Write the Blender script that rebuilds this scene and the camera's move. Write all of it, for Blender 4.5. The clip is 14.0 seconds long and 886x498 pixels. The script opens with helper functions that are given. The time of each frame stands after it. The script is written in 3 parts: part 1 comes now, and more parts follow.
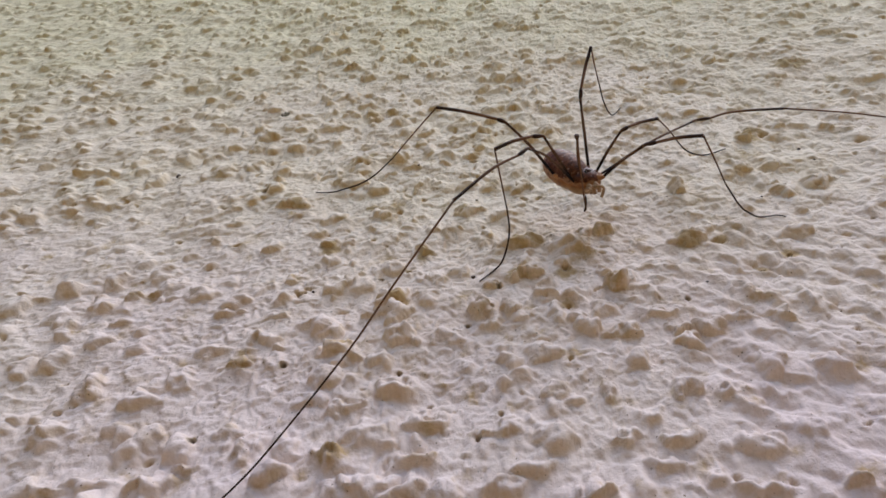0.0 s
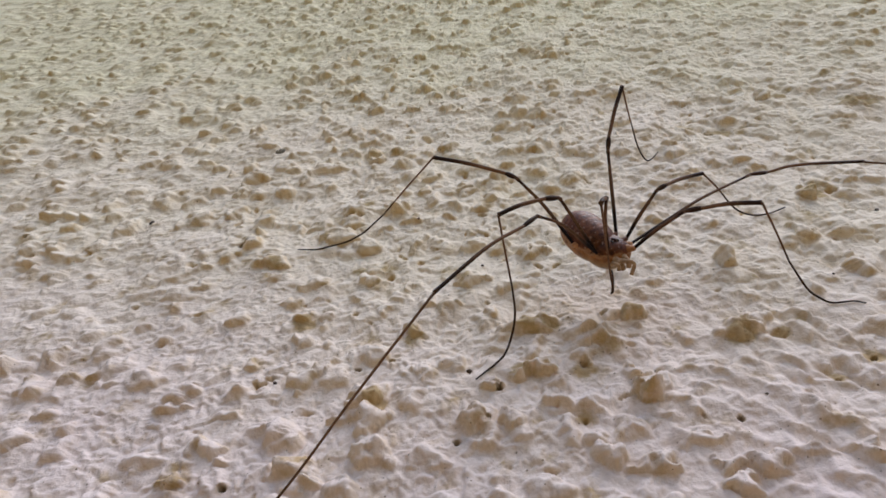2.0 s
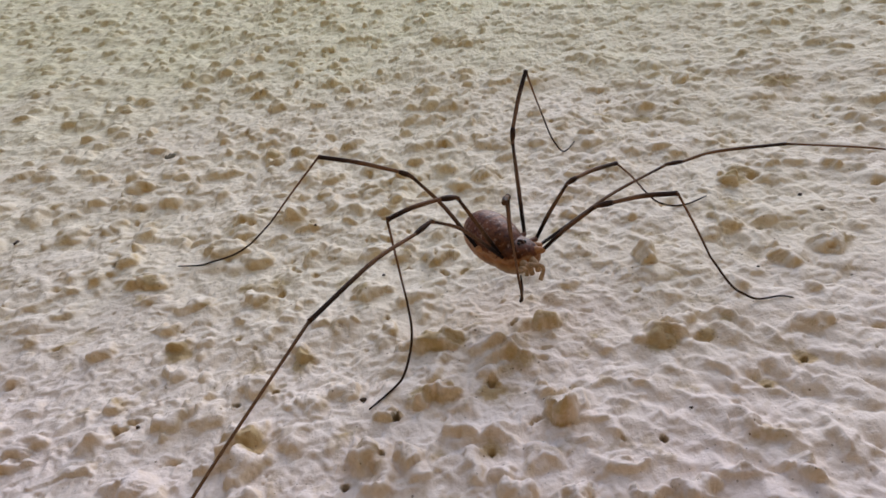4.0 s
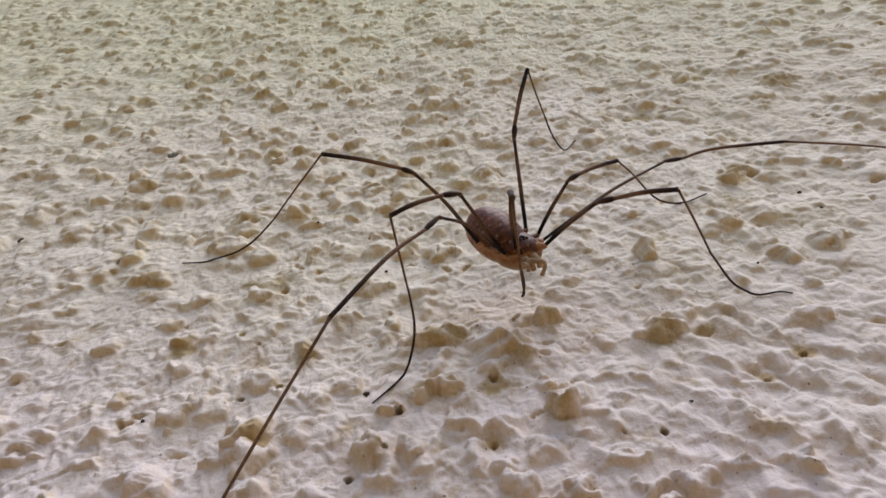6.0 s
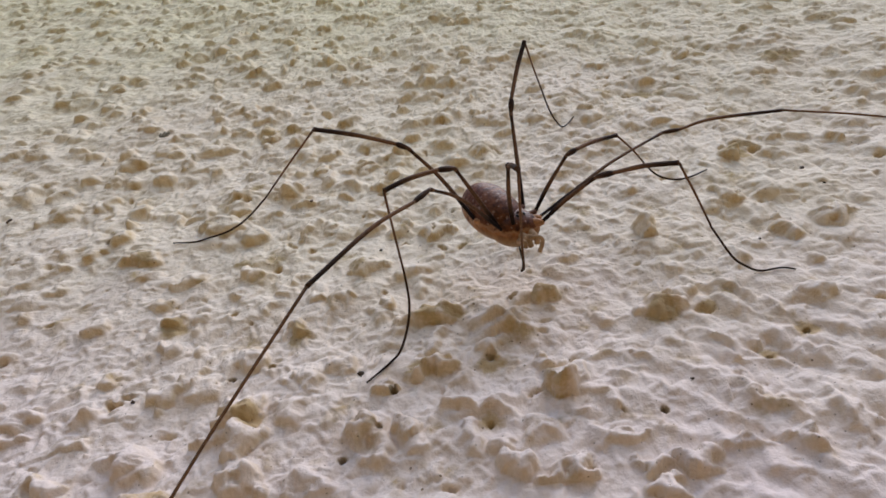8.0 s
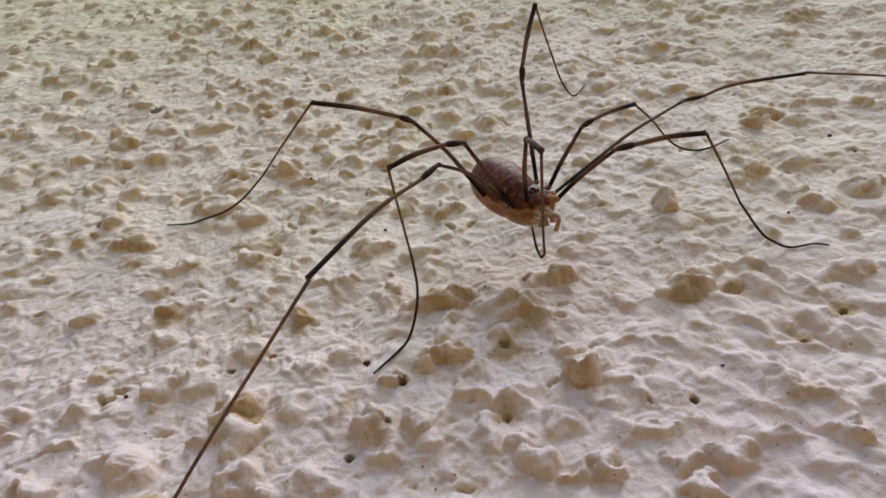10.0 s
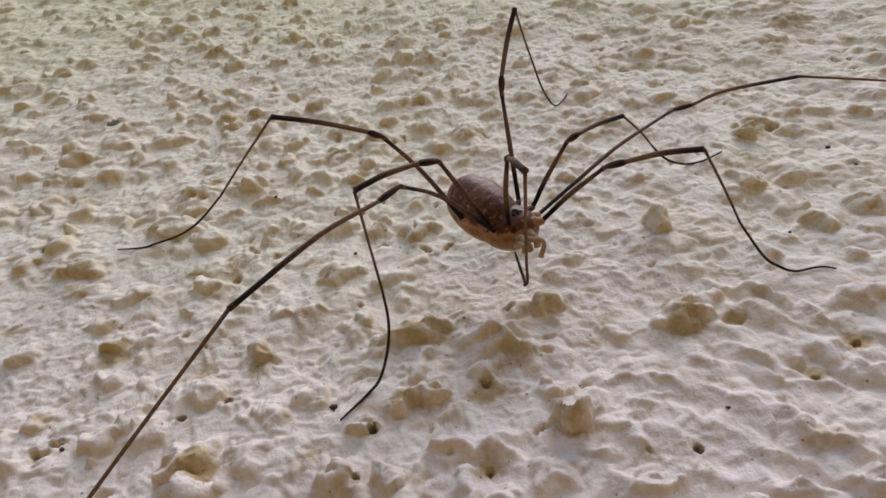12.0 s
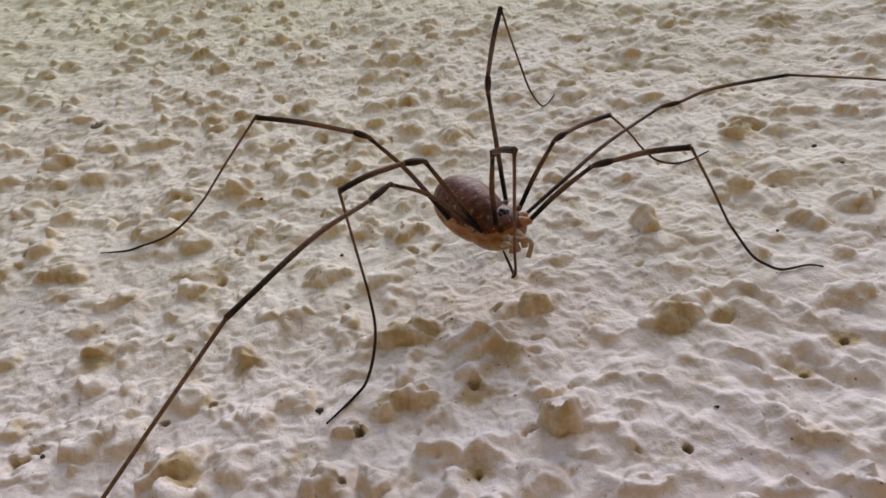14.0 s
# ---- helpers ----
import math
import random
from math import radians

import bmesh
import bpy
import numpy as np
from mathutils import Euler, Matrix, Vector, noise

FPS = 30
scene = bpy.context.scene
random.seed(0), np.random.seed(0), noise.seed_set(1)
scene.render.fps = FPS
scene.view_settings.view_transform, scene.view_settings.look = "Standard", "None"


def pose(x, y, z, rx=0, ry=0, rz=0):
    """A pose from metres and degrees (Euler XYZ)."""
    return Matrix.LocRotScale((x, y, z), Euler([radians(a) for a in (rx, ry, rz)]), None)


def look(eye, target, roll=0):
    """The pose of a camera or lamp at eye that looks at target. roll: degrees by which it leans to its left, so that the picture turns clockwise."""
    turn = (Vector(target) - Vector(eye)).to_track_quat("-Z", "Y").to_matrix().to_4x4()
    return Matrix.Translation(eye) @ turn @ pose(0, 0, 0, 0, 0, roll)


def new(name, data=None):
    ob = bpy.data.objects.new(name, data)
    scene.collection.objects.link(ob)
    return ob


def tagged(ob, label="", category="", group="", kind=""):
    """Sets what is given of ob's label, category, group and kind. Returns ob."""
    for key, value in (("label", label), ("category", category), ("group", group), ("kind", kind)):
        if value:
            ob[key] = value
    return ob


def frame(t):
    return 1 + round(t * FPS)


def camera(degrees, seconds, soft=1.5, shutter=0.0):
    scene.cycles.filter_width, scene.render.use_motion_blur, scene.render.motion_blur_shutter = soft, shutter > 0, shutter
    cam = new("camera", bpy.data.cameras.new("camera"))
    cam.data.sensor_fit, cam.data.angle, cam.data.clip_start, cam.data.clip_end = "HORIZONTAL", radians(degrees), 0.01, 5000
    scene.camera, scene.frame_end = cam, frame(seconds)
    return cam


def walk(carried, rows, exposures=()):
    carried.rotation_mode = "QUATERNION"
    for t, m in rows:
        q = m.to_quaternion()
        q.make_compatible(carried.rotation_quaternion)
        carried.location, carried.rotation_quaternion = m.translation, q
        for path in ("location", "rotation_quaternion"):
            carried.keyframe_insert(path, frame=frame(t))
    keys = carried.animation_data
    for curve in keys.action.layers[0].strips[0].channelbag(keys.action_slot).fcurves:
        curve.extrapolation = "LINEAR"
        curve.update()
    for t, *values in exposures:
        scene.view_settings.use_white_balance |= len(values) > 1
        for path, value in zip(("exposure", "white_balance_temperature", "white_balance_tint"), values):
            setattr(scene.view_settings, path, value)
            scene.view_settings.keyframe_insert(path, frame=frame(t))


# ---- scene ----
cam = camera(64.23, 14.0, soft=1.65)
walk(cam, [
    (0.0, pose(-0.00894, -0.04412, 1.21917, 146.827, -1.925, 6.647)),
    (0.2, pose(-0.00481, -0.04294, 1.21731, 146.946, -1.929, 6.516)),
    (0.3, pose(-0.00261, -0.04274, 1.21602, 147.204, -2.062, 6.065)),
    (0.5, pose(-0.00202, -0.04140, 1.21798, 147.605, -2.872, 6.015)),
    (0.7, pose(-0.00328, -0.04083, 1.22143, 147.994, -4.424, 6.472)),
    (0.8, pose(-0.00280, -0.04063, 1.22280, 148.112, -4.670, 6.986)),
    (1.0, pose(-0.00267, -0.04085, 1.22325, 148.044, -4.402, 7.279)),
    (1.2, pose(-0.00455, -0.04043, 1.22707, 148.007, -5.228, 7.380)),
    (1.3, pose(-0.00490, -0.04024, 1.22827, 147.938, -5.294, 7.595)),
    (1.5, pose(-0.00472, -0.03999, 1.22999, 147.686, -4.879, 7.555)),
    (1.7, pose(-0.00478, -0.03961, 1.23166, 147.316, -4.662, 7.471)),
    (1.8, pose(-0.00491, -0.04028, 1.23281, 147.387, -4.872, 7.075)),
    (2.0, pose(-0.00587, -0.04114, 1.23474, 148.089, -4.955, 7.279)),
    (2.2, pose(-0.00475, -0.04068, 1.23630, 149.943, -3.854, 7.261)),
    (2.3, pose(-0.00480, -0.04102, 1.23615, 150.201, -3.180, 7.155)),
    (2.5, pose(-0.00403, -0.04047, 1.23721, 150.057, -2.211, 7.400)),
    (2.7, pose(-0.00337, -0.03958, 1.23809, 149.279, -1.860, 7.573)),
    (2.8, pose(-0.00292, -0.03923, 1.23924, 148.950, -1.429, 7.709)),
    (3.0, pose(-0.00281, -0.03836, 1.24062, 148.615, -0.796, 7.640)),
    (3.3, pose(-0.00231, -0.03782, 1.24176, 147.927, 0.129, 7.657)),
    (3.5, pose(-0.00222, -0.03762, 1.24190, 147.816, 0.376, 7.269)),
    (6.0, pose(-0.00243, -0.03734, 1.24122, 147.997, 0.323, 7.175)),
    (6.5, pose(-0.00259, -0.03731, 1.24056, 147.656, -0.020, 7.499)),
    (7.0, pose(-0.00240, -0.03666, 1.24101, 147.149, 0.075, 7.383)),
    (7.5, pose(-0.00225, -0.03664, 1.24126, 146.855, 0.274, 7.457)),
    (8.0, pose(-0.00236, -0.03611, 1.24197, 146.734, 0.604, 7.330)),
    (8.5, pose(-0.00215, -0.03593, 1.24208, 146.473, 0.840, 7.310)),
    (8.7, pose(-0.00227, -0.03658, 1.24110, 146.345, 0.355, 7.601)),
    (10.8, pose(-0.00319, -0.03346, 1.24885, 143.823, 1.856, 7.938)),
    (11.0, pose(-0.00315, -0.03336, 1.24945, 143.967, 2.142, 7.868)),
    (11.5, pose(-0.00299, -0.03335, 1.25009, 144.288, 2.383, 7.794)),
    (12.0, pose(-0.00274, -0.03312, 1.25016, 144.931, 2.618, 7.722)),
    (12.5, pose(-0.00291, -0.03283, 1.25012, 144.932, 2.793, 7.586)),
    (13.0, pose(-0.00285, -0.03274, 1.25040, 144.991, 3.126, 7.585)),
    (13.5, pose(-0.00266, -0.03291, 1.25069, 145.027, 3.417, 7.727)),
    (14.0, pose(-0.00256, -0.03271, 1.25042, 145.158, 3.504, 7.573)),
], exposures=[(0.0, 0.12, 6100, 16.2), (8.7, 0.11, 6100, 16.2), (10.8, 0.09, 6100, 16.2), (14.0, 0.09, 6100, 16.2)])

# ---- light: open shade under a bright, hazy sky ----
SUN_HEIGHT, SUN_TURN = radians(61), radians(145)
world = bpy.data.worlds.new("sky")
scene.world = world
world.use_nodes = True
wn = world.node_tree
sky = wn.nodes.new("ShaderNodeTexSky")
sky.sky_type, sky.sun_disc = "NISHITA", False
sky.sun_elevation, sky.sun_rotation = SUN_HEIGHT, SUN_TURN
sky.air_density, sky.dust_density, sky.ozone_density = 1.0, 0.8, 2.0
wn.links.new(sky.outputs[0], wn.nodes["Background"].inputs[0])
wn.nodes["Background"].inputs[1].default_value = 0.134

sun = new("sun", bpy.data.lights.new("sun", "SUN"))
sun.data.energy, sun.data.angle, sun.data.color = 2.02, radians(45), (1.0, 0.97, 0.94)
sun.matrix_world = look((0, 0, 0), (-math.sin(SUN_TURN) * math.cos(SUN_HEIGHT), -math.cos(SUN_TURN) * math.cos(SUN_HEIGHT), -math.sin(SUN_HEIGHT)))


UP = 1.3  # how high on the wall the animal sits


# ---- materials ----
def material(name, rough=0.7, spec=0.3):
    m = bpy.data.materials.new(name)
    m.use_nodes = True
    b = m.node_tree.nodes["Principled BSDF"]
    b.inputs["Roughness"].default_value = rough
    b.inputs["Specular IOR Level"].default_value = spec
    return m, m.node_tree, b


def node(tree, kind, **inputs):
    n = tree.nodes.new("ShaderNode" + kind)
    for key, value in inputs.items():
        n.inputs[key.replace("_", " ")].default_value = value
    return n


def ramp(tree, source, *stops):
    r = tree.nodes.new("ShaderNodeValToRGB")
    els = r.color_ramp.elements
    while len(els) < len(stops):
        els.new(0.5)
    for e, (at, colour) in zip(els, stops):
        e.position, e.color = at, (*colour, 1)
    tree.links.new(source, r.inputs[0])
    return r


def mix(tree, a, b, fac, blend="MIX"):
    """Mixes two colours; each of a, b and fac is a socket or a value."""
    m = tree.nodes.new("ShaderNodeMix")
    m.data_type, m.blend_type = "RGBA", blend
    for socket, value in ((m.inputs[0], fac), (m.inputs[6], a), (m.inputs[7], b)):
        if hasattr(value, "is_output"):
            tree.links.new(value, socket)
        else:
            socket.default_value = value if isinstance(value, (int, float)) else (*value, 1)
    return m.outputs[2]


def relief(tree, bsdf, source, strength, distance, before=None):
    b = node(tree, "Bump", Strength=strength, Distance=distance)
    tree.links.new(source, b.inputs["Height"])
    if before:
        tree.links.new(before.outputs[0], b.inputs["Normal"])
    tree.links.new(b.outputs[0], bsdf.inputs["Normal"])
    return b


def noise_at(tree, scale, detail=3, rough=0.55, where=None):
    n = node(tree, "TexNoise", Scale=scale, Detail=detail, Roughness=rough)
    if where is None:
        where = tree.nodes.new("ShaderNodeTexCoord").outputs["Object"]
    tree.links.new(where, n.inputs["Vector"])
    return n.outputs["Fac"]


def plaster_material():
    m, t, b = material("painted_plaster", 0.85, 0.25)
    # lens tint put into the coat's colour: pinkish lower down, greenish higher up
    where = t.nodes.new("ShaderNodeTexCoord").outputs["Object"]
    split = t.nodes.new("ShaderNodeSeparateXYZ")
    t.links.new(where, split.inputs[0])
    rise = node(t, "MapRange")
    for k, v in ((1, UP - 0.05), (2, UP + 0.10), (3, 0.0), (4, 0.7)):
        rise.inputs[k].default_value = v
    t.links.new(split.outputs[2], rise.inputs[0])
    lens_tint = node(t, "Math")
    lens_tint.operation = "MULTIPLY_ADD"
    lens_tint.inputs[1].default_value = 0.5
    t.links.new(noise_at(t, 28, 3, 0.55, where), lens_tint.inputs[0])
    t.links.new(rise.outputs[0], lens_tint.inputs[2])
    broad = ramp(t, lens_tint.outputs[0], (0.2, (0.797, 0.656, 0.606)), (0.55, (0.83, 0.725, 0.555)), (0.95, (0.785, 0.722, 0.472)))
    # ochre blotches: some anywhere, some at known places
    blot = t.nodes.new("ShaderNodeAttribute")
    blot.attribute_name = "ochre_blot"
    blotched = node(t, "Math")
    blotched.operation = "MULTIPLY_ADD"
    blotched.inputs[1].default_value = 0.23
    t.links.new(blot.outputs["Fac"], blotched.inputs[0])
    t.links.new(noise_at(t, 330, 4, 0.6), blotched.inputs[2])
    patch = ramp(t, blotched.outputs[0], (0.56, (0, 0, 0)), (0.72, (1, 1, 1)))
    ochre_blot = ramp(t, lens_tint.outputs[0], (0.25, (0.50, 0.345, 0.185)), (0.6, (0.49, 0.375, 0.19)))
    colour = mix(t, broad.outputs[0], ochre_blot.outputs[0], patch.outputs[0])
    # shade on the steep flanks, put into the colour as an ochre tone
    ochre_shade = t.nodes.new("ShaderNodeAttribute")
    ochre_shade.attribute_name = "thin"
    flank_shade = node(t, "Math")
    flank_shade.operation = "MULTIPLY"
    t.links.new(ochre_shade.outputs["Fac"], flank_shade.inputs[0])
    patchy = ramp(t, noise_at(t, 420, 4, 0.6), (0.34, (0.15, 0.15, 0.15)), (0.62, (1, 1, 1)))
    weaker_low = ramp(t, lens_tint.outputs[0], (0.32, (0.55, 0.55, 0.55)), (0.6, (1, 1, 1)))  # the ochre tone is weaker lower down
    t.links.new(mix(t, patchy.outputs[0], weaker_low.outputs[0], 1.0, "MULTIPLY"), flank_shade.inputs[1])
    colour = mix(t, colour, (0.61, 0.455, 0.228), flank_shade.outputs[0])
    grain = ramp(t, noise_at(t, 2600, 3, 0.65), (0.3, (0.86, 0.85, 0.83)), (0.62, (1, 1, 1)))
    colour = mix(t, colour, grain.outputs[0], 0.55, "MULTIPLY")
    cells = node(t, "TexVoronoi", Scale=1500, Randomness=1.0)
    t.links.new(t.nodes.new("ShaderNodeTexCoord").outputs["Object"], cells.inputs["Vector"])
    ragged = node(t, "Math")
    ragged.operation = "MULTIPLY_ADD"
    ragged.inputs[1].default_value = 0.45
    t.links.new(noise_at(t, 1900, 2), ragged.inputs[0])
    t.links.new(cells.outputs["Distance"], ragged.inputs[2])
    pore = ramp(t, ragged.outputs[0], (0.26, (1, 1, 1)), (0.34, (0, 0, 0)))
    some = ramp(t, blotched.outputs[0], (0.43, (0, 0, 0)), (0.55, (1, 1, 1)))
    pores = mix(t, (0, 0, 0), pore.outputs[0], some.outputs[0])
    colour = mix(t, colour, (0.22, 0.15, 0.08), pores)
    # dark brown in the deepest blow-holes
    pit_brown = t.nodes.new("ShaderNodeAttribute")
    pit_brown.attribute_name = "pit_brown"
    colour = mix(t, colour, (0.075, 0.05, 0.03), ramp(t, pit_brown.outputs["Fac"], (0.3, (0, 0, 0)), (0.7, (1, 1, 1))).outputs[0])
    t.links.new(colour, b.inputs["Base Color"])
    first = relief(t, b, noise_at(t, 1050, 4, 0.55), 0.55, 0.00045)
    relief(t, b, noise_at(t, 3600, 3, 0.65), 0.3, 0.00012, first)
    return m


# brown chosen for the warm light it throws up onto the wall
def ground_material():
    m, t, b = material("bounce_ground", 0.95, 0.2)
    c = ramp(t, noise_at(t, 6, 6, 0.65), (0.3, (0.20, 0.122, 0.038)), (0.7, (0.30, 0.196, 0.07)))
    t.links.new(c.outputs[0], b.inputs["Base Color"])
    relief(t, b, noise_at(t, 60, 4), 0.6, 0.01)
    return m


def leg_material(name, dark, pale, bands):
    """Pigment along a segment: the mesh carries how far along it each point lies."""
    m, t, b = material(name, 0.62, 0.09)
    along = t.nodes.new("ShaderNodeAttribute")
    along.attribute_name = "along"
    r = ramp(t, along.outputs["Fac"], *[(at, tuple(d + (p - d) * k for d, p in zip(dark, pale))) for at, k in bands])
    speck = ramp(t, noise_at(t, 5200, 2), (0.35, (0.55, 0.52, 0.5)), (0.65, (1.15, 1.1, 1.05)))
    t.links.new(mix(t, r.outputs[0], speck.outputs[0], 0.8, "MULTIPLY"), b.inputs["Base Color"])
    relief(t, b, noise_at(t, 9000, 2), 0.4, 0.00004)
    return m


def body_material():
    """Brown saddle above, tan below, with pale flecks and darker cross bands."""
    m, t, b = material("mottled_body", 0.40, 0.18)
    side = t.nodes.new("ShaderNodeAttribute")
    side.attribute_name = "height"
    along = t.nodes.new("ShaderNodeAttribute")
    along.attribute_name = "along"
    wave = noise_at(t, 1100, 3)
    edge = node(t, "Math")
    edge.operation = "MULTIPLY_ADD"
    edge.inputs[1].default_value = 0.42
    t.links.new(wave, edge.inputs[0])
    t.links.new(side.outputs["Fac"], edge.inputs[2])
    top = ramp(t, edge.outputs[0], (0.5, (0, 0, 0)), (0.62, (1, 1, 1)))
    brown = ramp(t, noise_at(t, 1900, 4, 0.65), (0.32, (0.055, 0.016, 0.006)), (0.68, (0.235, 0.086, 0.03)))
    bands = ramp(t, along.outputs["Fac"], (0.0, (1.1, 1.05, 1)), (0.45, (1, 1, 1)), (0.62, (0.75, 0.72, 0.7)), (0.8, (0.6, 0.56, 0.52)), (1.0, (0.9, 0.8, 0.7)))
    upper = mix(t, brown.outputs[0], bands.outputs[0], 1.0, "MULTIPLY")
    fleck = ramp(t, noise_at(t, 3300, 1, 0.3), (0.66, (0, 0, 0)), (0.73, (1, 1, 1)))
    upper = mix(t, upper, (0.30, 0.18, 0.12), fleck.outputs[0])
    rows = t.nodes.new("ShaderNodeAttribute")
    rows.attribute_name = "band"
    dark = node(t, "Math")
    dark.operation = "MULTIPLY"
    t.links.new(rows.outputs["Fac"], dark.inputs[0])
    t.links.new(ramp(t, noise_at(t, 1100, 2), (0.38, (0, 0, 0)), (0.6, (1, 1, 1))).outputs[0], dark.inputs[1])
    upper = mix(t, upper, (0.022, 0.008, 0.005), ramp(t, dark.outputs[0], (0.2, (0, 0, 0)), (0.6, (0.26, 0.26, 0.26))).outputs[0])
    dots = t.nodes.new("ShaderNodeAttribute")
    dots.attribute_name = "spot"
    upper = mix(t, upper, (0.42, 0.28, 0.19), ramp(t, dots.outputs["Fac"], (0.35, (0, 0, 0)), (0.8, (0.62, 0.62, 0.62))).outputs[0])
    rim = ramp(t, edge.outputs[0], (0.46, (0, 0, 0)), (0.53, (0.75, 0.75, 0.75)), (0.60, (0, 0, 0)))
    tan = ramp(t, noise_at(t, 1500, 3), (0.3, (0.15, 0.05, 0.013)), (0.7, (0.40, 0.168, 0.048)))
    pale = ramp(t, side.outputs["Fac"], (0.02, (1, 1, 1)), (0.26, (0, 0, 0)))
    under = mix(t, tan.outputs[0], (0.28, 0.175, 0.075), pale.outputs[0])
    under = mix(t, under, (0.15, 0.055, 0.018), ramp(t, dark.outputs[0], (0.05, (0, 0, 0)), (0.5, (0.7, 0.7, 0.7))).outputs[0])
    coat = mix(t, under, upper, top.outputs[0])
    t.links.new(mix(t, coat, (0.38, 0.215, 0.11), rim.outputs[0]), b.inputs["Base Color"])
    b.inputs["Subsurface Weight"].default_value = 0.125
    b.inputs["Subsurface Radius"].default_value = (0.0006, 0.0003, 0.00015)
    b.inputs["Subsurface Scale"].default_value = 1.0
    relief(t, b, noise_at(t, 5200, 3), 0.5, 0.00009)
    return m


def plain(name, colour, rough, spec=0.4, scale=3000, spread=0.35):
    m, t, b = material(name, rough, spec)
    c = ramp(t, noise_at(t, scale, 3), (0.3, tuple(v * (1 - spread) for v in colour)), (0.7, tuple(v * (1 + spread) for v in colour)))
    t.links.new(c.outputs[0], b.inputs["Base Color"])
    relief(t, b, noise_at(t, scale * 2, 2), 0.3, 0.00005)
    return m


DARK, PALE = (0.016, 0.009, 0.006), (0.30, 0.165, 0.085)
PLASTER, GROUND = plaster_material(), ground_material()
FEMUR = leg_material("femur_brown", DARK, PALE, ((0.0, 0.0), (0.22, 0.0), (0.42, 0.4), (0.78, 0.5), (0.88, 0.16), (0.955, 0.1), (0.975, 0.6), (1.0, 0.15)))
PATELLA = leg_material("patella_dark", DARK, PALE, ((0.0, 0.35), (0.25, 0.15), (0.9, 0.05), (1.0, 0.3)))
TIBIA = leg_material("tibia_brown", DARK, PALE, ((0.0, 0.55), (0.3, 0.6), (0.55, 0.3), (0.72, 0.08), (0.96, 0.03), (1.0, 0.3)))
SHANK = leg_material("metatarsus_brown", DARK, PALE, ((0.0, 0.3), (0.15, 0.62), (0.6, 0.6), (0.85, 0.3), (1.0, 0.1)))
TOE = leg_material("tarsus_black", (0.018, 0.012, 0.01), PALE, ((0.0, 0.14), (0.6, 0.1), (1.0, 0.02)))
BODY = body_material()
COXA = plain("coxa_orange", (0.36, 0.18, 0.078), 0.5, 0.15, 1800, 0.5)
PALP = plain("palp_amber", (0.36, 0.235, 0.125), 0.5, 0.12)
REAR = plain("coxa_brown", (0.11, 0.045, 0.022), 0.55, 0.1)
TUBERCLE = plain("tubercle_dark", (0.035, 0.015, 0.01), 0.8, 0.02)
EYE = plain("eye_black", (0.004, 0.004, 0.004), 0.22, 0.35, 3000, 0.0)
FLUFF = plain("grey_fluff", (0.2, 0.18, 0.13), 0.95, 0.1)
RIM = plain("rim_tan", (0.24, 0.15, 0.09), 0.6, 0.1)
GRIT = plain("dark_grit", (0.07, 0.05, 0.035), 0.9, 0.2)

# ---- the wall, in millimetres: across from 25, up from the height UP ----
CELL, SIDE = 0.2, 1200
rng = np.random.default_rng(7)


def field(size):
    """Smooth random heights with a spread of one, whose lumps are about size millimetres across; tiles without a seam."""
    k = np.fft.fftfreq(SIDE, CELL)
    kk = k[:, None] ** 2 + k[None] ** 2
    f = np.fft.ifft2(np.fft.fft2(rng.standard_normal((SIDE, SIDE))) * np.exp(-kk * (size * 0.75) ** 2 * 2)).real
    return f / f.std()


def drawn(x, z):
    """How far the coat was drawn down slantwise at places: 0 to 1."""
    return 1 / (1 + np.exp((31 - x) / 2) + np.exp((z + 12) / 2) + np.exp(np.clip((x - 75) / 4, -30, 30)))


def lumps(count, size, cap, steep=1.1, most=2.0):
    """Rounded lumps of grit scattered over the coat, of about that radius and no higher than cap (mm)."""
    h = np.zeros((SIDE, SIDE))
    crowd, rough = field(7.0), field(1.3)
    wide = int(3.4 / CELL)
    gy, gx = np.mgrid[-wide:wide + 1, -wide:wide + 1] * CELL
    for _ in range(count):
        i, j = rng.integers(0, SIDE, 2)
        if rng.random() > 0.5 + 0.3 * crowd[i, j]:
            continue
        r = min(most, size * math.exp(0.38 * rng.standard_normal()))
        turn, longer = rng.random() * math.pi, 1 + 0.6 * rng.random()
        slant = drawn(j * CELL, i * CELL - SIDE * CELL)
        if slant > 0.5:
            turn, longer = -0.7 + 0.25 * rng.standard_normal(), 1.6 + 0.9 * rng.random()
        u = (gx * math.cos(turn) + gy * math.sin(turn)) / (r * longer)
        v = (gy * math.cos(turn) - gx * math.sin(turn)) / r
        rows, cols = np.arange(i - wide, i + wide + 1) % SIDE, np.arange(j - wide, j + wide + 1) % SIDE
        d = (u * u + v * v) * (1 + 0.24 * rough[np.ix_(rows, cols)])
        dome = np.clip(1 - d, 0, 1) ** steep * min(r, cap) * (0.7 + 0.5 * rng.random()) * (1 - 0.45 * slant)
        patch = h[np.ix_(rows, cols)]
        h[np.ix_(rows, cols)] = (patch ** 3 + dome ** 3) ** (1 / 3)
    return h


def streaks(long, wide, turn):
    """Smooth random heights drawn out along one way, with a spread of one."""
    k = np.fft.fftfreq(SIDE, CELL)
    u, v = k[None] * math.cos(turn) + k[:, None] * math.sin(turn), k[:, None] * math.cos(turn) - k[None] * math.sin(turn)
    f = np.fft.ifft2(np.fft.fft2(rng.standard_normal((SIDE, SIDE))) * np.exp(-1.1 * ((u * long) ** 2 + (v * wide) ** 2))).real
    return f / f.std()


def level(h):
    return h - h.mean()


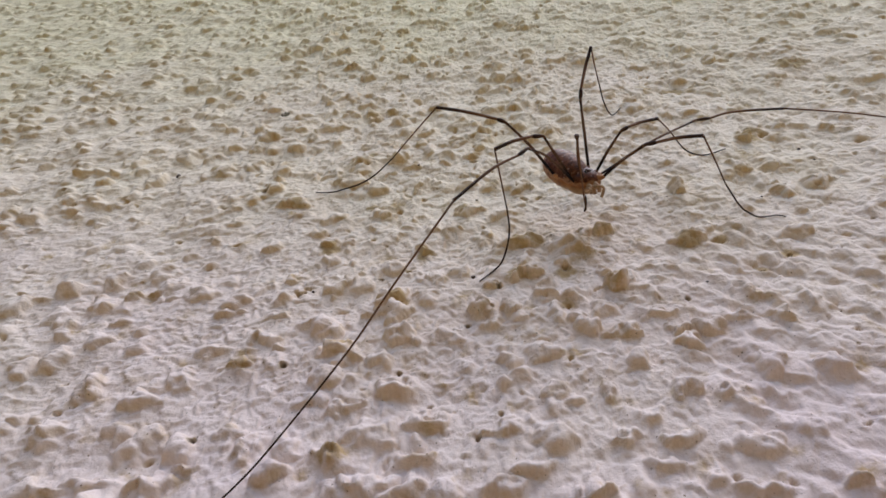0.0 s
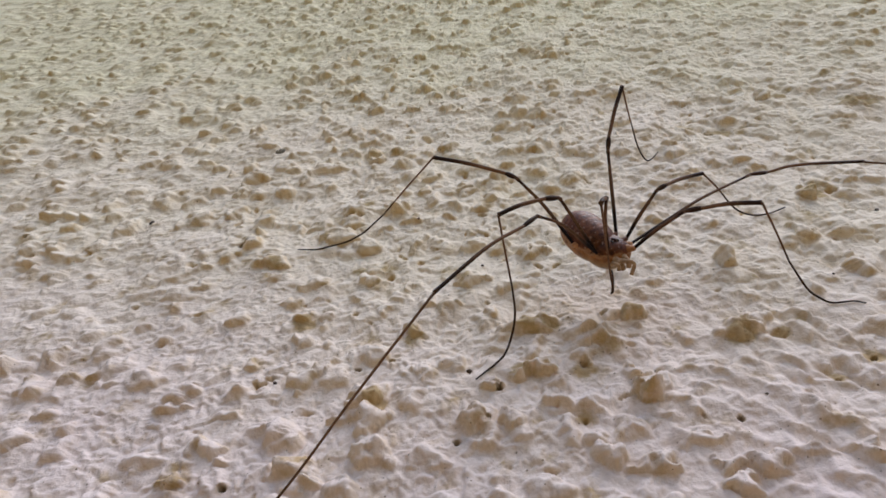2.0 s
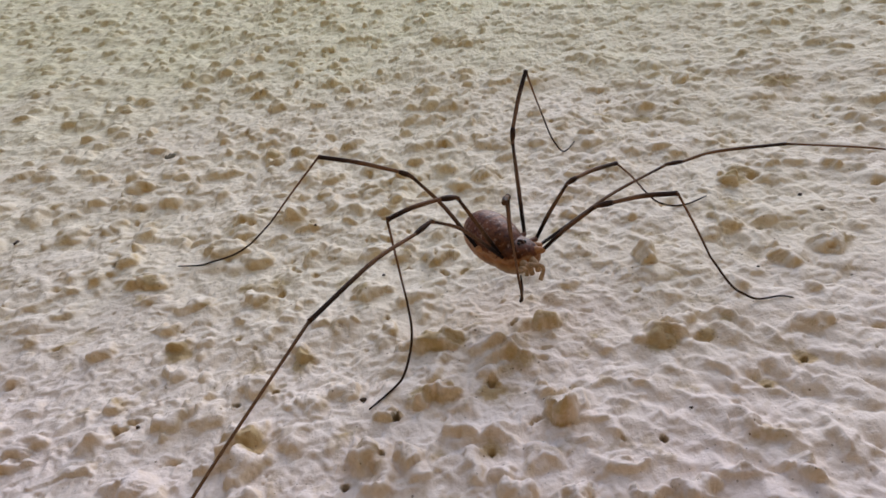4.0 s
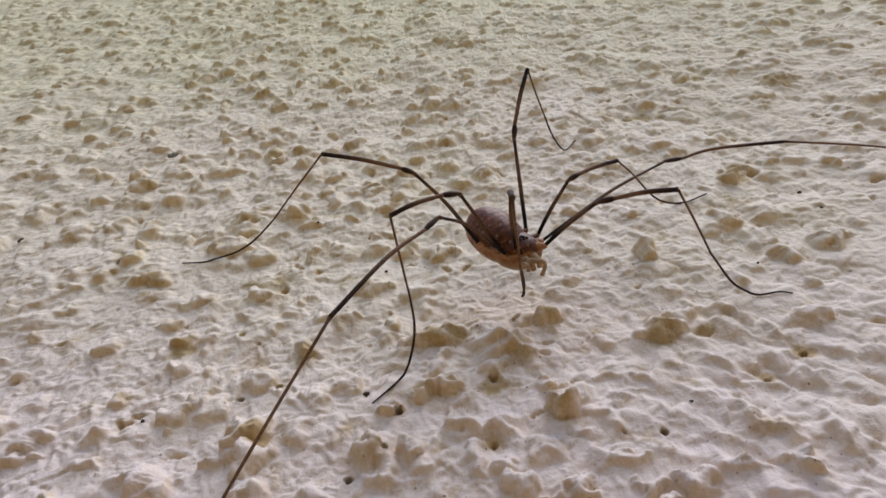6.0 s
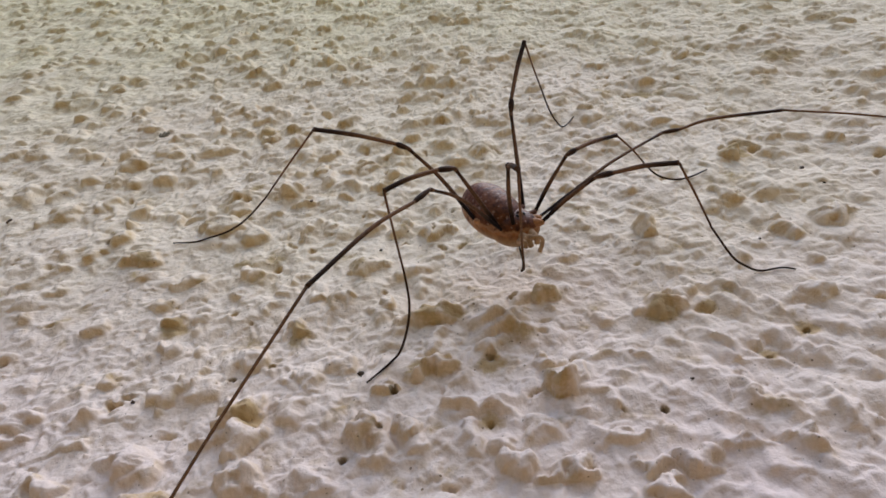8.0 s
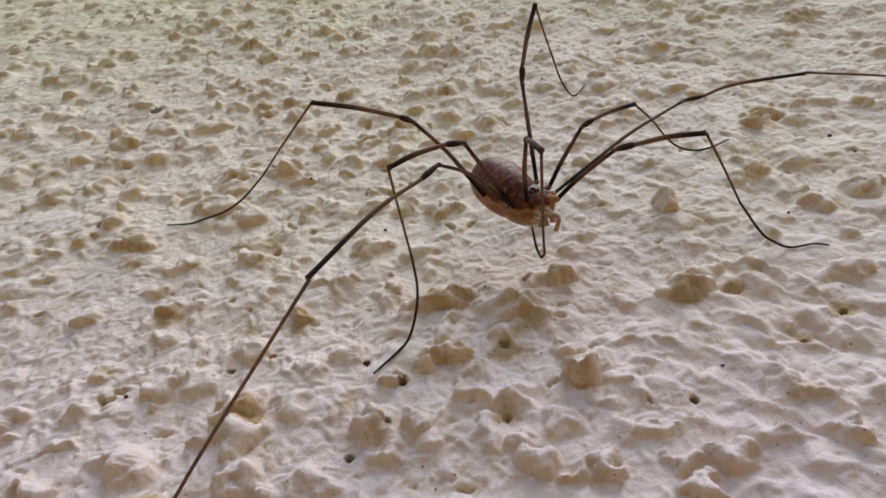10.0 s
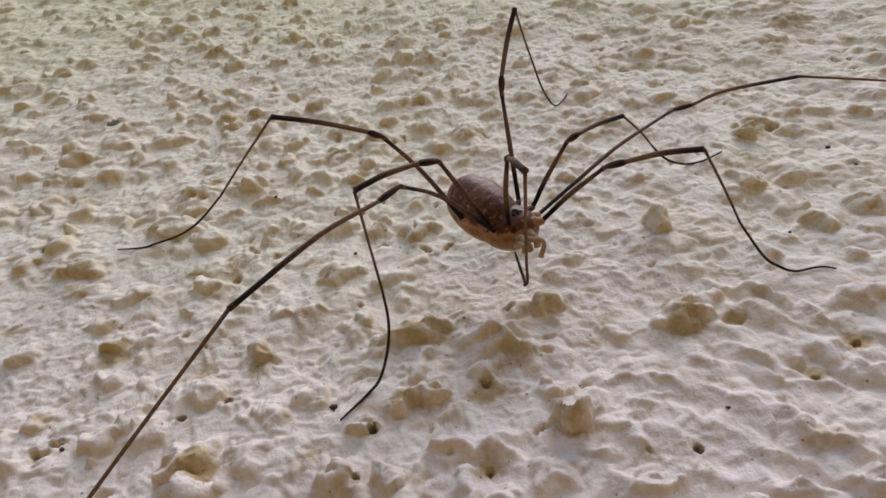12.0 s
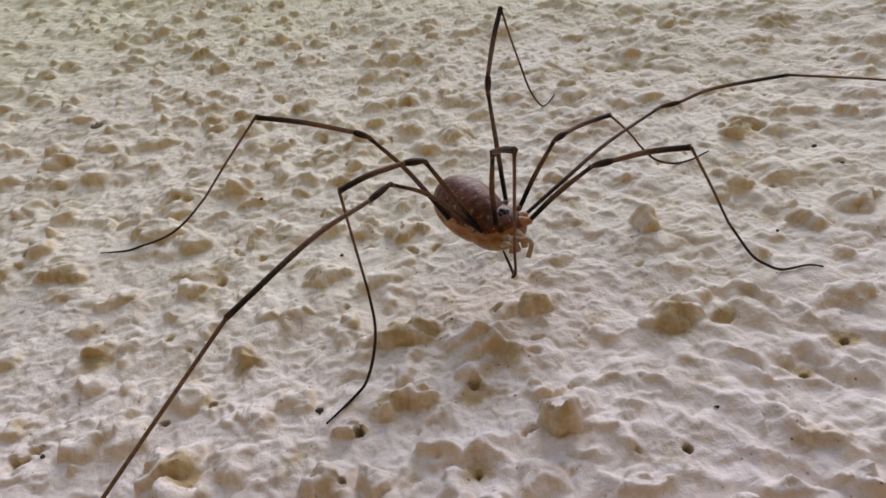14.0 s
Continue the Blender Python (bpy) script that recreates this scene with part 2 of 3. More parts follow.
def plaster_holes():
    """Blow-holes in the coat."""
    h = np.zeros((SIDE, SIDE))
    gy, gx = np.mgrid[-5:6, -5:6] * CELL
    for _ in range(1500):
        i, j = rng.integers(0, SIDE, 2)
        r = 0.17 + 0.16 * rng.random() ** 3
        rows, cols = np.arange(i - 5, i + 6) % SIDE, np.arange(j - 5, j + 6) % SIDE
        h[np.ix_(rows, cols)] -= (0.6 + 1.6 * rng.random() ** 2) * np.exp(-((gx ** 2 + gy ** 2) / r ** 2) ** 2)
    return h


# marks of this wall: across, up, radius, height (a pit is negative)
MARKS = [
    (14.8, -20.8, 0.21, -3.6), (4.9, -16.7, 0.21, -3.4), (1.9, -17.6, 0.24, -3.0), (33.1, -25.1, 0.22, -3.7), (52.0, 10.0, 0.60, -1.3),
    (22.1, -18.0, 0.33, -2.0), (-17.0, 5.7, 0.42, -3.2), (41.7, -20.6, 0.21, -3.3), (11.5, -26.3, 0.23, -3.2),
    (21.5, -11.8, 1.10, 0.8), (16.8, -17.0, 1.00, 0.7), (18.6, -16.9, 1.10, 0.9), (1.8, 12.6, 1.80, 0.8), (48.3, -4.6, 1.30, 0.8),
    (46.3, 1.6, 1.60, 0.8), (38.6, -15.2, 0.55, -0.5), (21.6, -24.9, 0.20, -1.2), (24.4, -11.3, 0.30, -0.9),
]
MARKS += [
    (-49.7, 11.7, 0.30, -3.0), (-12.4, -39.5, 0.25, -3.0), (8.2, -36.9, 0.20, -3.0), (5.2, -32.7, 0.20, -2.6), (12.5, -41.2, 0.20, -2.8),
    (45.1, -18.6, 0.20, -2.6), (14.0, -24.4, 0.15, -2.6), (14.4, -38.7, 0.18, -2.6), (52.0, 9.8, 0.26, -2.6), (-6.2, -30.8, 0.22, -2.6),
]
# the larger knobs of the coat: across, up, radius
KNOBS_LOW = [
    (-13.4, 1.0, 1.21), (-11.3, 1.4, 1.48), (0.6, -3.6, 1.12), (-5.7, -3.4, 1.38), (-7.5, -6.8, 0.96), (-5.3, -9.3, 1.03), (-2.9, -9.8, 1.03),
    (-12.1, -9.1, 1.16), (-4.6, -13.1, 0.86), (-1.9, -13.9, 0.75), (6.3, -12.2, 1.05), (7.3, -8.0, 0.93), (10.5, -8.4, 0.69), (10.5, -17.5, 0.99),
    (8.5, -18.8, 1.17), (-3.0, -19.0, 1.36), (3.4, -21.4, 1.67), (11.5, -4.1, 1.63), (13.8, -9.8, 0.90), (17.6, -15.8, 1.22), (22.2, -17.0, 1.31),
    (47.3, -14.5, 1.23),
]
KNOBS_HIGH = [
    (46.0, 0.8, 1.43), (48.9, -5.8, 1.18), (48.5, -3.6, 0.73), (53.3, -4.1, 1.45), (48.8, 9.2, 1.45), (49.7, 0.7, 0.78), (1.3, 13.0, 1.86),
    (-4.1, 28.0, 1.09), (-5.2, 6.5, 2.15), (-1.1, 3.6, 1.65), (4.8, 3.4, 1.24), (18.2, 0.8, 1.58), (14.9, 3.0, 0.82), (-15.5, 8.7, 1.18),
    (-21.3, 24.2, 2.11), (-29.3, 30.3, 1.13), (19.2, 20.7, 1.01), (31.8, 5.1, 1.00), (36.9, -3.5, 1.72), (36.6, 25.1, 1.40), (45.6, 32.4, 1.12),
    (52.8, 39.9, 1.36), (-14.3, 52.7, 0.73), (4.9, 20.6, 1.01), (9.5, 17.1, 0.97), (31.5, 34.5, 1.30), (60.7, 10.7, 0.88), (54.4, 12.4, 1.02),
]
KNOBS_FOOT = [
    (18.5, -31.4, 1.46), (26.8, -33.4, 1.22), (14.7, -34.9, 1.12), (19.1, -36.0, 0.98), (23.3, -37.1, 0.95), (-16.1, -31.8, 1.40), (-10.9, -30.2, 0.93),
    (-29.3, -19.1, 1.24), (-26.2, -22.2, 0.89), (-9.8, -26.6, 1.08), (-26.8, -17.5, 1.42), (4.5, -24.5, 1.62),
]
# shaped lumps and ledges: across, up, half length, half height, slope in degrees, relief
FORMS_CENTRE = [
    (17.6, -12.8, 2.79, 1.22, 12, 1.19), (23.1, -14.6, 2.85, 1.14, -21, 1.46), (17.6, -18.7, 2.04, 0.68, 18, 1.05), (26.6, -22.1, 1.38, 0.89, 0, 1.38),
    (26.2, -19.3, 1.14, 0.65, 0, 0.64), (21.9, -23.4, 1.82, 1.48, -37, 0.96), (27.3, -11.4, 1.45, 1.24, 0, 1.06), (35.8, -14.3, 2.08, 1.52, 0, 1.06),
    (37.7, -13.0, 0.85, 1.12, 0, 0.85), (41.5, -13.2, 1.59, 0.75, -30, 0.64), (19.3, -23.2, 1.47, 0.71, -15, 0.74), (25.0, -13.3, 1.50, 0.69, -15, 0.53),
    (16.2, -24.7, 0.88, 0.93, 0, 0.96), (13.6, -20.1, 1.26, 0.55, 0, 0.96), (12.5, -24.1, 1.36, 0.56, 0, 0.85), (20.4, -20.3, 1.69, 0.75, -15, 0.53),
]
# where the coat was drawn down slantwise
FORMS_SLANT = [
    (39.5, -20.8, 1.34, 0.76, -45, 0.41), (40.5, -25.9, 1.78, 0.85, -52, 0.82), (38.8, -24.3, 2.09, 0.82, -52, 0.68), (30.6, -21.9, 1.55, 0.55, -37, 0.47),
    (29.0, -22.8, 1.23, 0.55, -30, 0.41), (30.0, -27.1, 1.62, 0.55, 0, 0.54), (33.6, -19.6, 1.99, 0.68, -45, 0.34), (29.7, -18.8, 1.40, 0.64, -30, 0.30),
    (35.7, -18.1, 1.38, 0.55, -37, 0.34), (39.3, -18.8, 1.71, 0.56, -45, 0.41), (43.2, -18.6, 1.37, 0.55, -45, 0.34), (44.6, -20.9, 1.24, 0.62, -37, 0.47),
    (37.2, -28.3, 2.08, 0.55, -37, 0.68), (40.9, -28.6, 1.22, 0.60, -30, 0.68), (36.5, -21.9, 1.81, 0.57, -52, 0.38),
]
# lumps lower down
FORMS_NEAR = [
    (34.0, -29.0, 1.84, 0.84, 0, 1.19), (23.2, -28.5, 1.06, 1.20, 0, 1.10), (26.0, -29.4, 1.51, 0.75, 0, 0.85), (31.4, -31.3, 1.28, 0.55, 0, 0.85),
    (31.2, -29.5, 1.13, 0.61, 0, 0.77), (44.1, -25.9, 1.53, 1.07, -45, 0.68), (9.6, -28.2, 1.75, 0.84, 0, 0.68), (5.0, -28.0, 1.57, 0.91, 0, 0.77),
    (-4.1, -25.5, 1.45, 0.78, 0, 0.68), (-13.4, -20.2, 1.65, 1.05, 0, 0.85), (-14.5, -22.0, 1.71, 0.78, 0, 0.77), (-8.4, -23.4, 2.08, 0.62, 0, 0.51),
]
FORMS_LOW = [
    (33.6, -43.3, 2.24, 0.88, 0, 0.77), (28.5, -42.2, 1.92, 0.67, 0, 0.85), (42.7, -35.5, 2.15, 1.10, -45, 0.94), (37.8, -35.0, 1.25, 1.45, 0, 0.85),
    (33.7, -37.8, 1.14, 0.61, 0, 0.51), (26.4, -40.0, 1.13, 0.84, -30, 0.68), (23.9, -41.4, 1.21, 0.57, 0, 0.68), (30.2, -37.0, 1.52, 0.94, 0, 0.94),
    (16.8, -44.4, 1.78, 0.77, 0, 0.77), (26.6, -44.6, 2.11, 0.55, 0, 0.68), (14.5, -40.7, 1.54, 0.72, 0, 0.68), (14.2, -45.8, 1.76, 0.68, 0, 0.85),
    (21.3, -47.1, 1.36, 0.55, 0, 0.85), (32.5, -47.2, 1.89, 0.64, 0, 0.77), (38.5, -42.4, 1.99, 0.85, -45, 0.68), (39.6, -47.2, 1.46, 0.67, 0, 0.85),
]
FORMS_LEFT_LOW = [
    (5.2, -35.0, 1.84, 1.08, 0, 0.94), (8.1, -39.0, 1.72, 0.74, 0, 0.77), (0.9, -42.7, 2.60, 0.96, -22, 1.02), (3.5, -45.1, 2.04, 0.94, 0, 0.85),
    (7.4, -43.0, 2.08, 0.73, 0, 0.77), (-4.3, -43.9, 1.59, 0.97, 0, 0.94), (-11.8, -42.7, 1.38, 0.58, 0, 0.68), (-14.6, -44.2, 2.04, 0.98, 0, 0.94),
    (-23.5, -44.6, 2.00, 0.55, 0, 1.02), (-26.2, -37.5, 1.79, 1.04, 0, 0.94), (-30.2, -35.7, 1.28, 0.92, 0, 0.77), (-13.4, -40.2, 1.23, 1.41, 0, 0.94),
    (-19.2, -34.5, 2.04, 0.90, 0, 0.85), (-25.2, -32.3, 1.79, 1.63, 0, 0.85), (-31.1, -27.7, 1.67, 1.71, 0, 0.85), (-2.9, -35.7, 2.09, 1.15, 0, 0.51),
]
FORMS_LEFT = [
    (-14.6, -27.8, 1.81, 1.05, 0, 0.68), (-8.6, -27.3, 0.95, 1.36, 0, 0.77), (-35.6, -15.2, 1.79, 1.51, 0, 0.77), (-18.8, -17.9, 1.78, 1.37, 0, 0.77),
    (-0.0, -18.5, 1.53, 1.35, 0, 0.68), (-4.2, -25.2, 1.80, 1.02, 0, 0.51), (-0.1, -30.8, 1.87, 0.81, 0, 0.59), (0.4, -37.0, 1.73, 0.77, 0, 0.59),
    (-19.8, -38.2, 1.62, 0.86, 0, 0.68), (-9.1, -39.5, 1.53, 0.89, 0, 0.51), (-19.8, -43.7, 2.00, 0.87, 0, 0.77), (-34.3, -20.5, 1.69, 1.39, 0, 0.59),
    (-34.2, -28.9, 1.54, 1.35, 0, 0.77), (-41.3, -17.8, 1.93, 1.69, 0, 0.68), (-27.5, -25.2, 1.70, 1.16, 0, 0.68), (-25.4, -13.0, 1.33, 1.62, 0, 0.68),
]
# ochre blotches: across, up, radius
OCHRE_BLOTS = [
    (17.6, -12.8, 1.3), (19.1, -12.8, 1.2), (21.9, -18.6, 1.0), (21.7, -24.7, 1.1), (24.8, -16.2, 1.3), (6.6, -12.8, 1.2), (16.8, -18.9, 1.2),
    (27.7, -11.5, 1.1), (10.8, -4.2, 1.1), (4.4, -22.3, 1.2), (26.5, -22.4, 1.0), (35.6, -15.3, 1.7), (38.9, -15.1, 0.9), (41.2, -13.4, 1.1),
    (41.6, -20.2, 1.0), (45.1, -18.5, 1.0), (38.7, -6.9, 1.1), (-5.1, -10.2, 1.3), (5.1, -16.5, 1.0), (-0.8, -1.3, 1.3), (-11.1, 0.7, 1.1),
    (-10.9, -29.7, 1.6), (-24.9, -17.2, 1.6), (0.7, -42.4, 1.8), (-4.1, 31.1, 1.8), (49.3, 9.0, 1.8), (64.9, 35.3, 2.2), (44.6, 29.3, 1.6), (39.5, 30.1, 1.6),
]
# hollows in which the feet stand
FLATS = [(-3.0, 2.8), (-5.7, 3.6), (-7.3, 3.5), (-9.4, 3.6), (15.4, -17.6), (14.4, -18.3), (13.2, -19.6), (32.3, 18.9), (33.4, 20.6), (34.8, 22.6),
         (40.7, 3.9), (42.4, 4.5), (44.0, 4.8), (45.7, 5.9), (42.4, -11.7), (44.3, -12.0), (46.1, -12.0), (47.0, -12.4), (-7.0, -46.0), (-9.2, -47.3)]
# every lump as one kind of form
FORMS = [(mx, mz, 0.85 * r * (1.0 + 0.5 * ((n * 0.618) % 1)), 0.85 * r, 137 * n % 180, r * (0.5 + 0.25 * ((n * 0.37) % 1)))
         for n, (mx, mz, r) in enumerate(KNOBS_LOW + KNOBS_HIGH + KNOBS_FOOT)]
FORMS += FORMS_CENTRE + FORMS_SLANT + FORMS_NEAR + FORMS_LOW + FORMS_LEFT_LOW + FORMS_LEFT
CREEP = [0.24 * field(1.7) + 0.05 * field(0.9) for _ in range(2)]


def softened(h, size):
    k = np.fft.fftfreq(SIDE, CELL)
    return np.fft.ifft2(np.fft.fft2(h) * np.exp(-(k[:, None] ** 2 + k[None] ** 2) * (math.pi * size) ** 2 * 2)).real


# the coat rounds the grit off; lower down it is thicker, and shows broad soft mounds
HOLES = plaster_holes()
TINY = level(lumps(9000, 0.5, 0.8) + 0.14 * field(3) - 0.08 * abs(field(1.6)) + 0.065 * field(0.9))
SMALL = level(lumps(8200, 0.74, 0.95, 0.8, 1.5) + 0.25 * field(9) + 0.14 * field(3) - 0.08 * abs(field(1.6)) + 0.06 * field(0.8) + 0.03 * field(0.5))
LARGE = level(lumps(6600, 0.8, 1.1, 0.75, 1.5) + 0.2 * field(9))
HEIGHTS = softened(SMALL, 0.1) + 0.04 * field(0.42) + HOLES
THICK = softened(LARGE, 0.13) + 0.36 * softened(TINY, 0.13) + 0.07 * field(0.8) - 0.05 * abs(field(1.1)) + 0.045 * field(0.42) + HOLES
SLANTED = drawn(*np.meshgrid(np.arange(SIDE) * CELL, np.arange(SIDE) * CELL - SIDE * CELL))
THICK = THICK * (1 - 0.45 * SLANTED) + SLANTED * (0.18 * streaks(5.0, 2.2, -0.75) + 0.1 * streaks(2.6, 1.1, -0.6))


def bend(x, z, way):
    """How far the wet coat crept sideways at places in millimetres."""
    return CREEP[way][np.floor(z / CELL).astype(int) % SIDE, np.floor(x / CELL).astype(int) % SIDE]


def surface(x, z):
    """The plaster's height at places in millimetres (arrays)."""
    a, b = ((z + bend(x, z, 1)) / CELL) % SIDE, ((x + bend(x, z, 0)) / CELL) % SIDE
    i, j = np.floor(a).astype(int), np.floor(b).astype(int)
    p, q = a - i, b - j
    i, j, i2, j2 = i % SIDE, j % SIDE, (i + 1) % SIDE, (j + 1) % SIDE
    thin, thick = (m[i, j] * (1 - p) * (1 - q) + m[i2, j] * p * (1 - q) + m[i, j2] * (1 - p) * q + m[i2, j2] * p * q for m in (HEIGHTS, THICK))
    low = np.clip((4 - z) / 18, 0, 1)
    h = thin + (thick - thin) * low
    fine = h.copy()
    # the larger lumps stand proud of the grit and smother it
    rise, calm = np.zeros_like(h), np.zeros_like(h)
    for n, (mx, mz, half, tall, slope, top) in enumerate(FORMS):
        near = (abs(x - mx) < 2 * half + tall) & (abs(z - mz) < 2 * half + tall)
        if not near.any():
            continue
        turn, f = math.radians(slope), fine[near]
        a, b = x[near] + 1.4 * bend(x[near], z[near], 0) - mx, z[near] + 1.4 * bend(x[near], z[near], 1) - mz
        u = (a * math.cos(turn) + b * math.sin(turn)) / half
        v = (b * math.cos(turn) - a * math.sin(turn)) / tall
        d = (u * u + v * v) * (1 + 0.25 * f)
        # drawn-out lumps fade into the coat, round ones end at an edge
        dome = (1.3 * np.exp(-1.5 * d) if -60 < slope < -14 else 1.1 * np.clip(1 - d, 0, 1) ** 0.7 + 0.12 * np.exp(-1.2 * d)) * top
        dome *= 1 + 0.22 * np.clip(f, -0.6, 0.8)
        rise[near] = np.maximum(rise[near], dome + 0.12 * np.minimum(rise[near], dome))
        calm[near] = np.maximum(calm[near], np.exp(-(u * u + v * v) ** 2 / 5))
    h = h * (1 - 0.45 * calm) + rise
    for mx, mz, r, top in MARKS:
        d = ((x - mx) ** 2 + (z - mz) ** 2) / r ** 2
        h = h + (top * np.exp(-d ** 3) if top < 0 else top * np.exp(-d) * (0.55 + 0.6 * np.clip(fine, -0.6, 1)))
    for mx, mz in FLATS:
        h = h + (0.25 - h) * np.exp(-(((x - mx) ** 2 + (z - mz) ** 2) / 1.05 ** 2) ** 1.5)
    return h


def sag(z):
    """How far down the wall the wet coat hung, for each millimetre of its height."""
    return 0.10 + 0.3 * np.clip((z + 14) / 12, 0, 1)


def steps(seen_low, fine_low, fine_high, seen_high, ends, grow_low, grow_high, step=0.13):
    """Places along one side of the wall: close together in the middle, wider towards the ends."""
    at = list(np.arange(fine_low, fine_high, step))
    gap = step
    while at[-1] < ends[1]:
        gap = min(gap * (grow_high if at[-1] < seen_high else 1.12), 60)
        at.append(at[-1] + gap)
    gap = step
    while at[0] > ends[0]:
        gap = min(gap * (grow_low if at[0] > seen_low else 1.12), 60)
        at.insert(0, at[0] - gap)
    return np.array(at)


def build_wall():
    xs, zs = steps(-170, -6, 46, 110, (-2500, 2500), 1.006, 1.006), steps(-52, -32, -6, 240, (-1300, 1400), 1.006, 1.003)
    x, z = np.meshgrid(xs, zs)
    h = surface(x, z)
    # the coat sagged a little down the wall while wet
    z2 = z - sag(z) * np.clip(h, 0, 2.5)
    front = np.stack([(x - 25) / 1000, -h / 1000, UP + z2 / 1000], -1).reshape(-1, 3)
    nx, nz = len(xs), len(zs)
    k = (np.arange(nz - 1)[:, None] * nx + np.arange(nx - 1)[None]).ravel()
    faces = np.stack([k, k + 1, k + 1 + nx, k + nx], 1)
    lo, hi = front.min(0), front.max(0)
    n = len(front)
    box = np.array([(a, b, c) for b in (0.004, 0.30) for c in (lo[2], hi[2]) for a in (lo[0], hi[0])])
    shell = np.array([(4, 6, 7, 5), (0, 4, 5, 1), (2, 3, 7, 6), (0, 2, 6, 4), (1, 5, 7, 3)]) + n
    verts, faces = np.concatenate([front, box]), np.concatenate([faces, shell])
    me = bpy.data.meshes.new("wall_north")
    me.vertices.add(len(verts))
    me.vertices.foreach_set("co", verts.astype(np.float32).ravel())
    me.loops.add(faces.size)
    me.loops.foreach_set("vertex_index", faces.astype(np.int32).ravel())
    me.polygons.add(len(faces))
    me.polygons.foreach_set("loop_start", (np.arange(len(faces)) * 4).astype(np.int32))
    me.polygons.foreach_set("use_smooth", np.r_[np.ones(len(faces) - 5, bool), np.zeros(5, bool)])
    me.update(calc_edges=True)
    ochre_blot = np.zeros(len(verts))
    for mx, mz, r in OCHRE_BLOTS:
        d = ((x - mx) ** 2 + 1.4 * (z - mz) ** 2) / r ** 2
        ochre_blot[:n] = np.maximum(ochre_blot[:n], np.exp(-d ** 1.5).ravel())
    me.attributes.new("ochre_blot", "FLOAT", "POINT").data.foreach_set("value", ochre_blot.astype(np.float32))
    pit_brown = np.zeros(len(verts))
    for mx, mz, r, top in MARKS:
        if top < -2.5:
            pit_brown[:n] = np.maximum(pit_brown[:n], np.exp(-((x - mx) ** 2 + (z - mz) ** 2) / (2.2 * r ** 2)).ravel())
    me.attributes.new("pit_brown", "FLOAT", "POINT").data.foreach_set("value", pit_brown.astype(np.float32))
    # mask of the painted flank shade: stronger the steeper the grit's sides
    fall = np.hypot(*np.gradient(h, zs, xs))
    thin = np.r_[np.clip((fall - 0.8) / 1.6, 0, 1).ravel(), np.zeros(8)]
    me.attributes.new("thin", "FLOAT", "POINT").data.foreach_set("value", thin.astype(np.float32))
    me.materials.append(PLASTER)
    return tagged(new("wall_north", me), "cream-painted house wall of rough thrown plaster", "wall", kind="structure")


build_wall()


# unseen ground, added so that warm light bounces up the wall
def build_ground():
    me = bpy.data.meshes.new("ground")
    s = 400.0
    me.from_pydata([(-s, -s, 0), (s, -s, 0), (s, s, 0), (-s, s, 0)], [], [(0, 1, 2, 3)])
    me.materials.append(GROUND)
    return tagged(new("ground", me), "unseen brown ground, added to bounce warm light up the wall", "ground", kind="structure")


build_ground()

# ---- the harvestman ----
BASE = Vector((25.0, 0.0, -8.0))


def local(p):
    """Millimetres on the wall to the animal's own space."""
    return (Vector(p) - BASE) / 1000


def part(name, bm, mat, parent, label=""):
    me = bpy.data.meshes.new(name)
    bm.to_mesh(me)
    bm.free()
    me.materials.append(mat)
    for poly in me.polygons:
        poly.use_smooth = True
    ob = new(name, me)
    ob.parent = parent
    return tagged(ob, label)


def curve(points, count):
    """A smooth line through the points."""
    p = [Vector(q) for q in points]
    p = [2 * p[0] - p[1], *p, 2 * p[-1] - p[-2]]
    out = []
    for i in range(1, len(p) - 2):
        for k in range(count):
            s = k / count
            a, b, c, d = p[i - 1], p[i], p[i + 1], p[i + 2]
            out.append(0.5 * (2 * b + (c - a) * s + (2 * a - 5 * b + 4 * c - d) * s * s + (3 * b - a - 3 * c + d) * s ** 3))
    out.append(p[-2])
    return out


def tube(points, radius, sides=9, count=5, bm=None, edges=0.0):
    """A limb along the points (metres). radius: a function of how far along (0 to 1) it is; edges: how far its five edges stand out."""
    bm = bm or bmesh.new()
    tag = bm.verts.layers.float.get("along") or bm.verts.layers.float.new("along")
    line = curve(points, count)
    far = [0.0]
    for a, b in zip(line, line[1:]):
        far.append(far[-1] + (b - a).length)
    side = Vector((0.31, 0.9, 0.2))
    rings = []
    for n, p in enumerate(line):
        way = (line[min(n + 1, len(line) - 1)] - line[max(n - 1, 0)]).normalized()
        side = (side - way * side.dot(way)).normalized()
        other = way.cross(side)
        s = far[n] / far[-1]
        ring = []
        for k in range(sides):
            a = 2 * math.pi * k / sides
            v = bm.verts.new(p + radius(s) * (1 + edges * math.cos(5 * a)) * (math.cos(a) * side + math.sin(a) * other))
            v[tag] = s
            ring.append(v)
        rings.append(ring)
    for a, b in zip(rings, rings[1:]):
        for k in range(sides):
            bm.faces.new((a[k], a[(k + 1) % sides], b[(k + 1) % sides], b[k]))
    bm.faces.new(rings[0][::-1])
    bm.faces.new(rings[-1])
    bmesh.ops.recalc_face_normals(bm, faces=bm.faces)
    return bm


def ball(at, axes, turn=None, bm=None, rings=10, sides=14):
    """A rounded lump: axes are its half lengths in metres."""
    bm = bm or bmesh.new()
    m = Matrix.Translation(at) @ (turn or Matrix()) @ Matrix.Diagonal((*axes, 1))
    bmesh.ops.create_uvsphere(bm, u_segments=sides, v_segments=rings, radius=1, matrix=m)
    bmesh.ops.recalc_face_normals(bm, faces=bm.faces)
    return bm


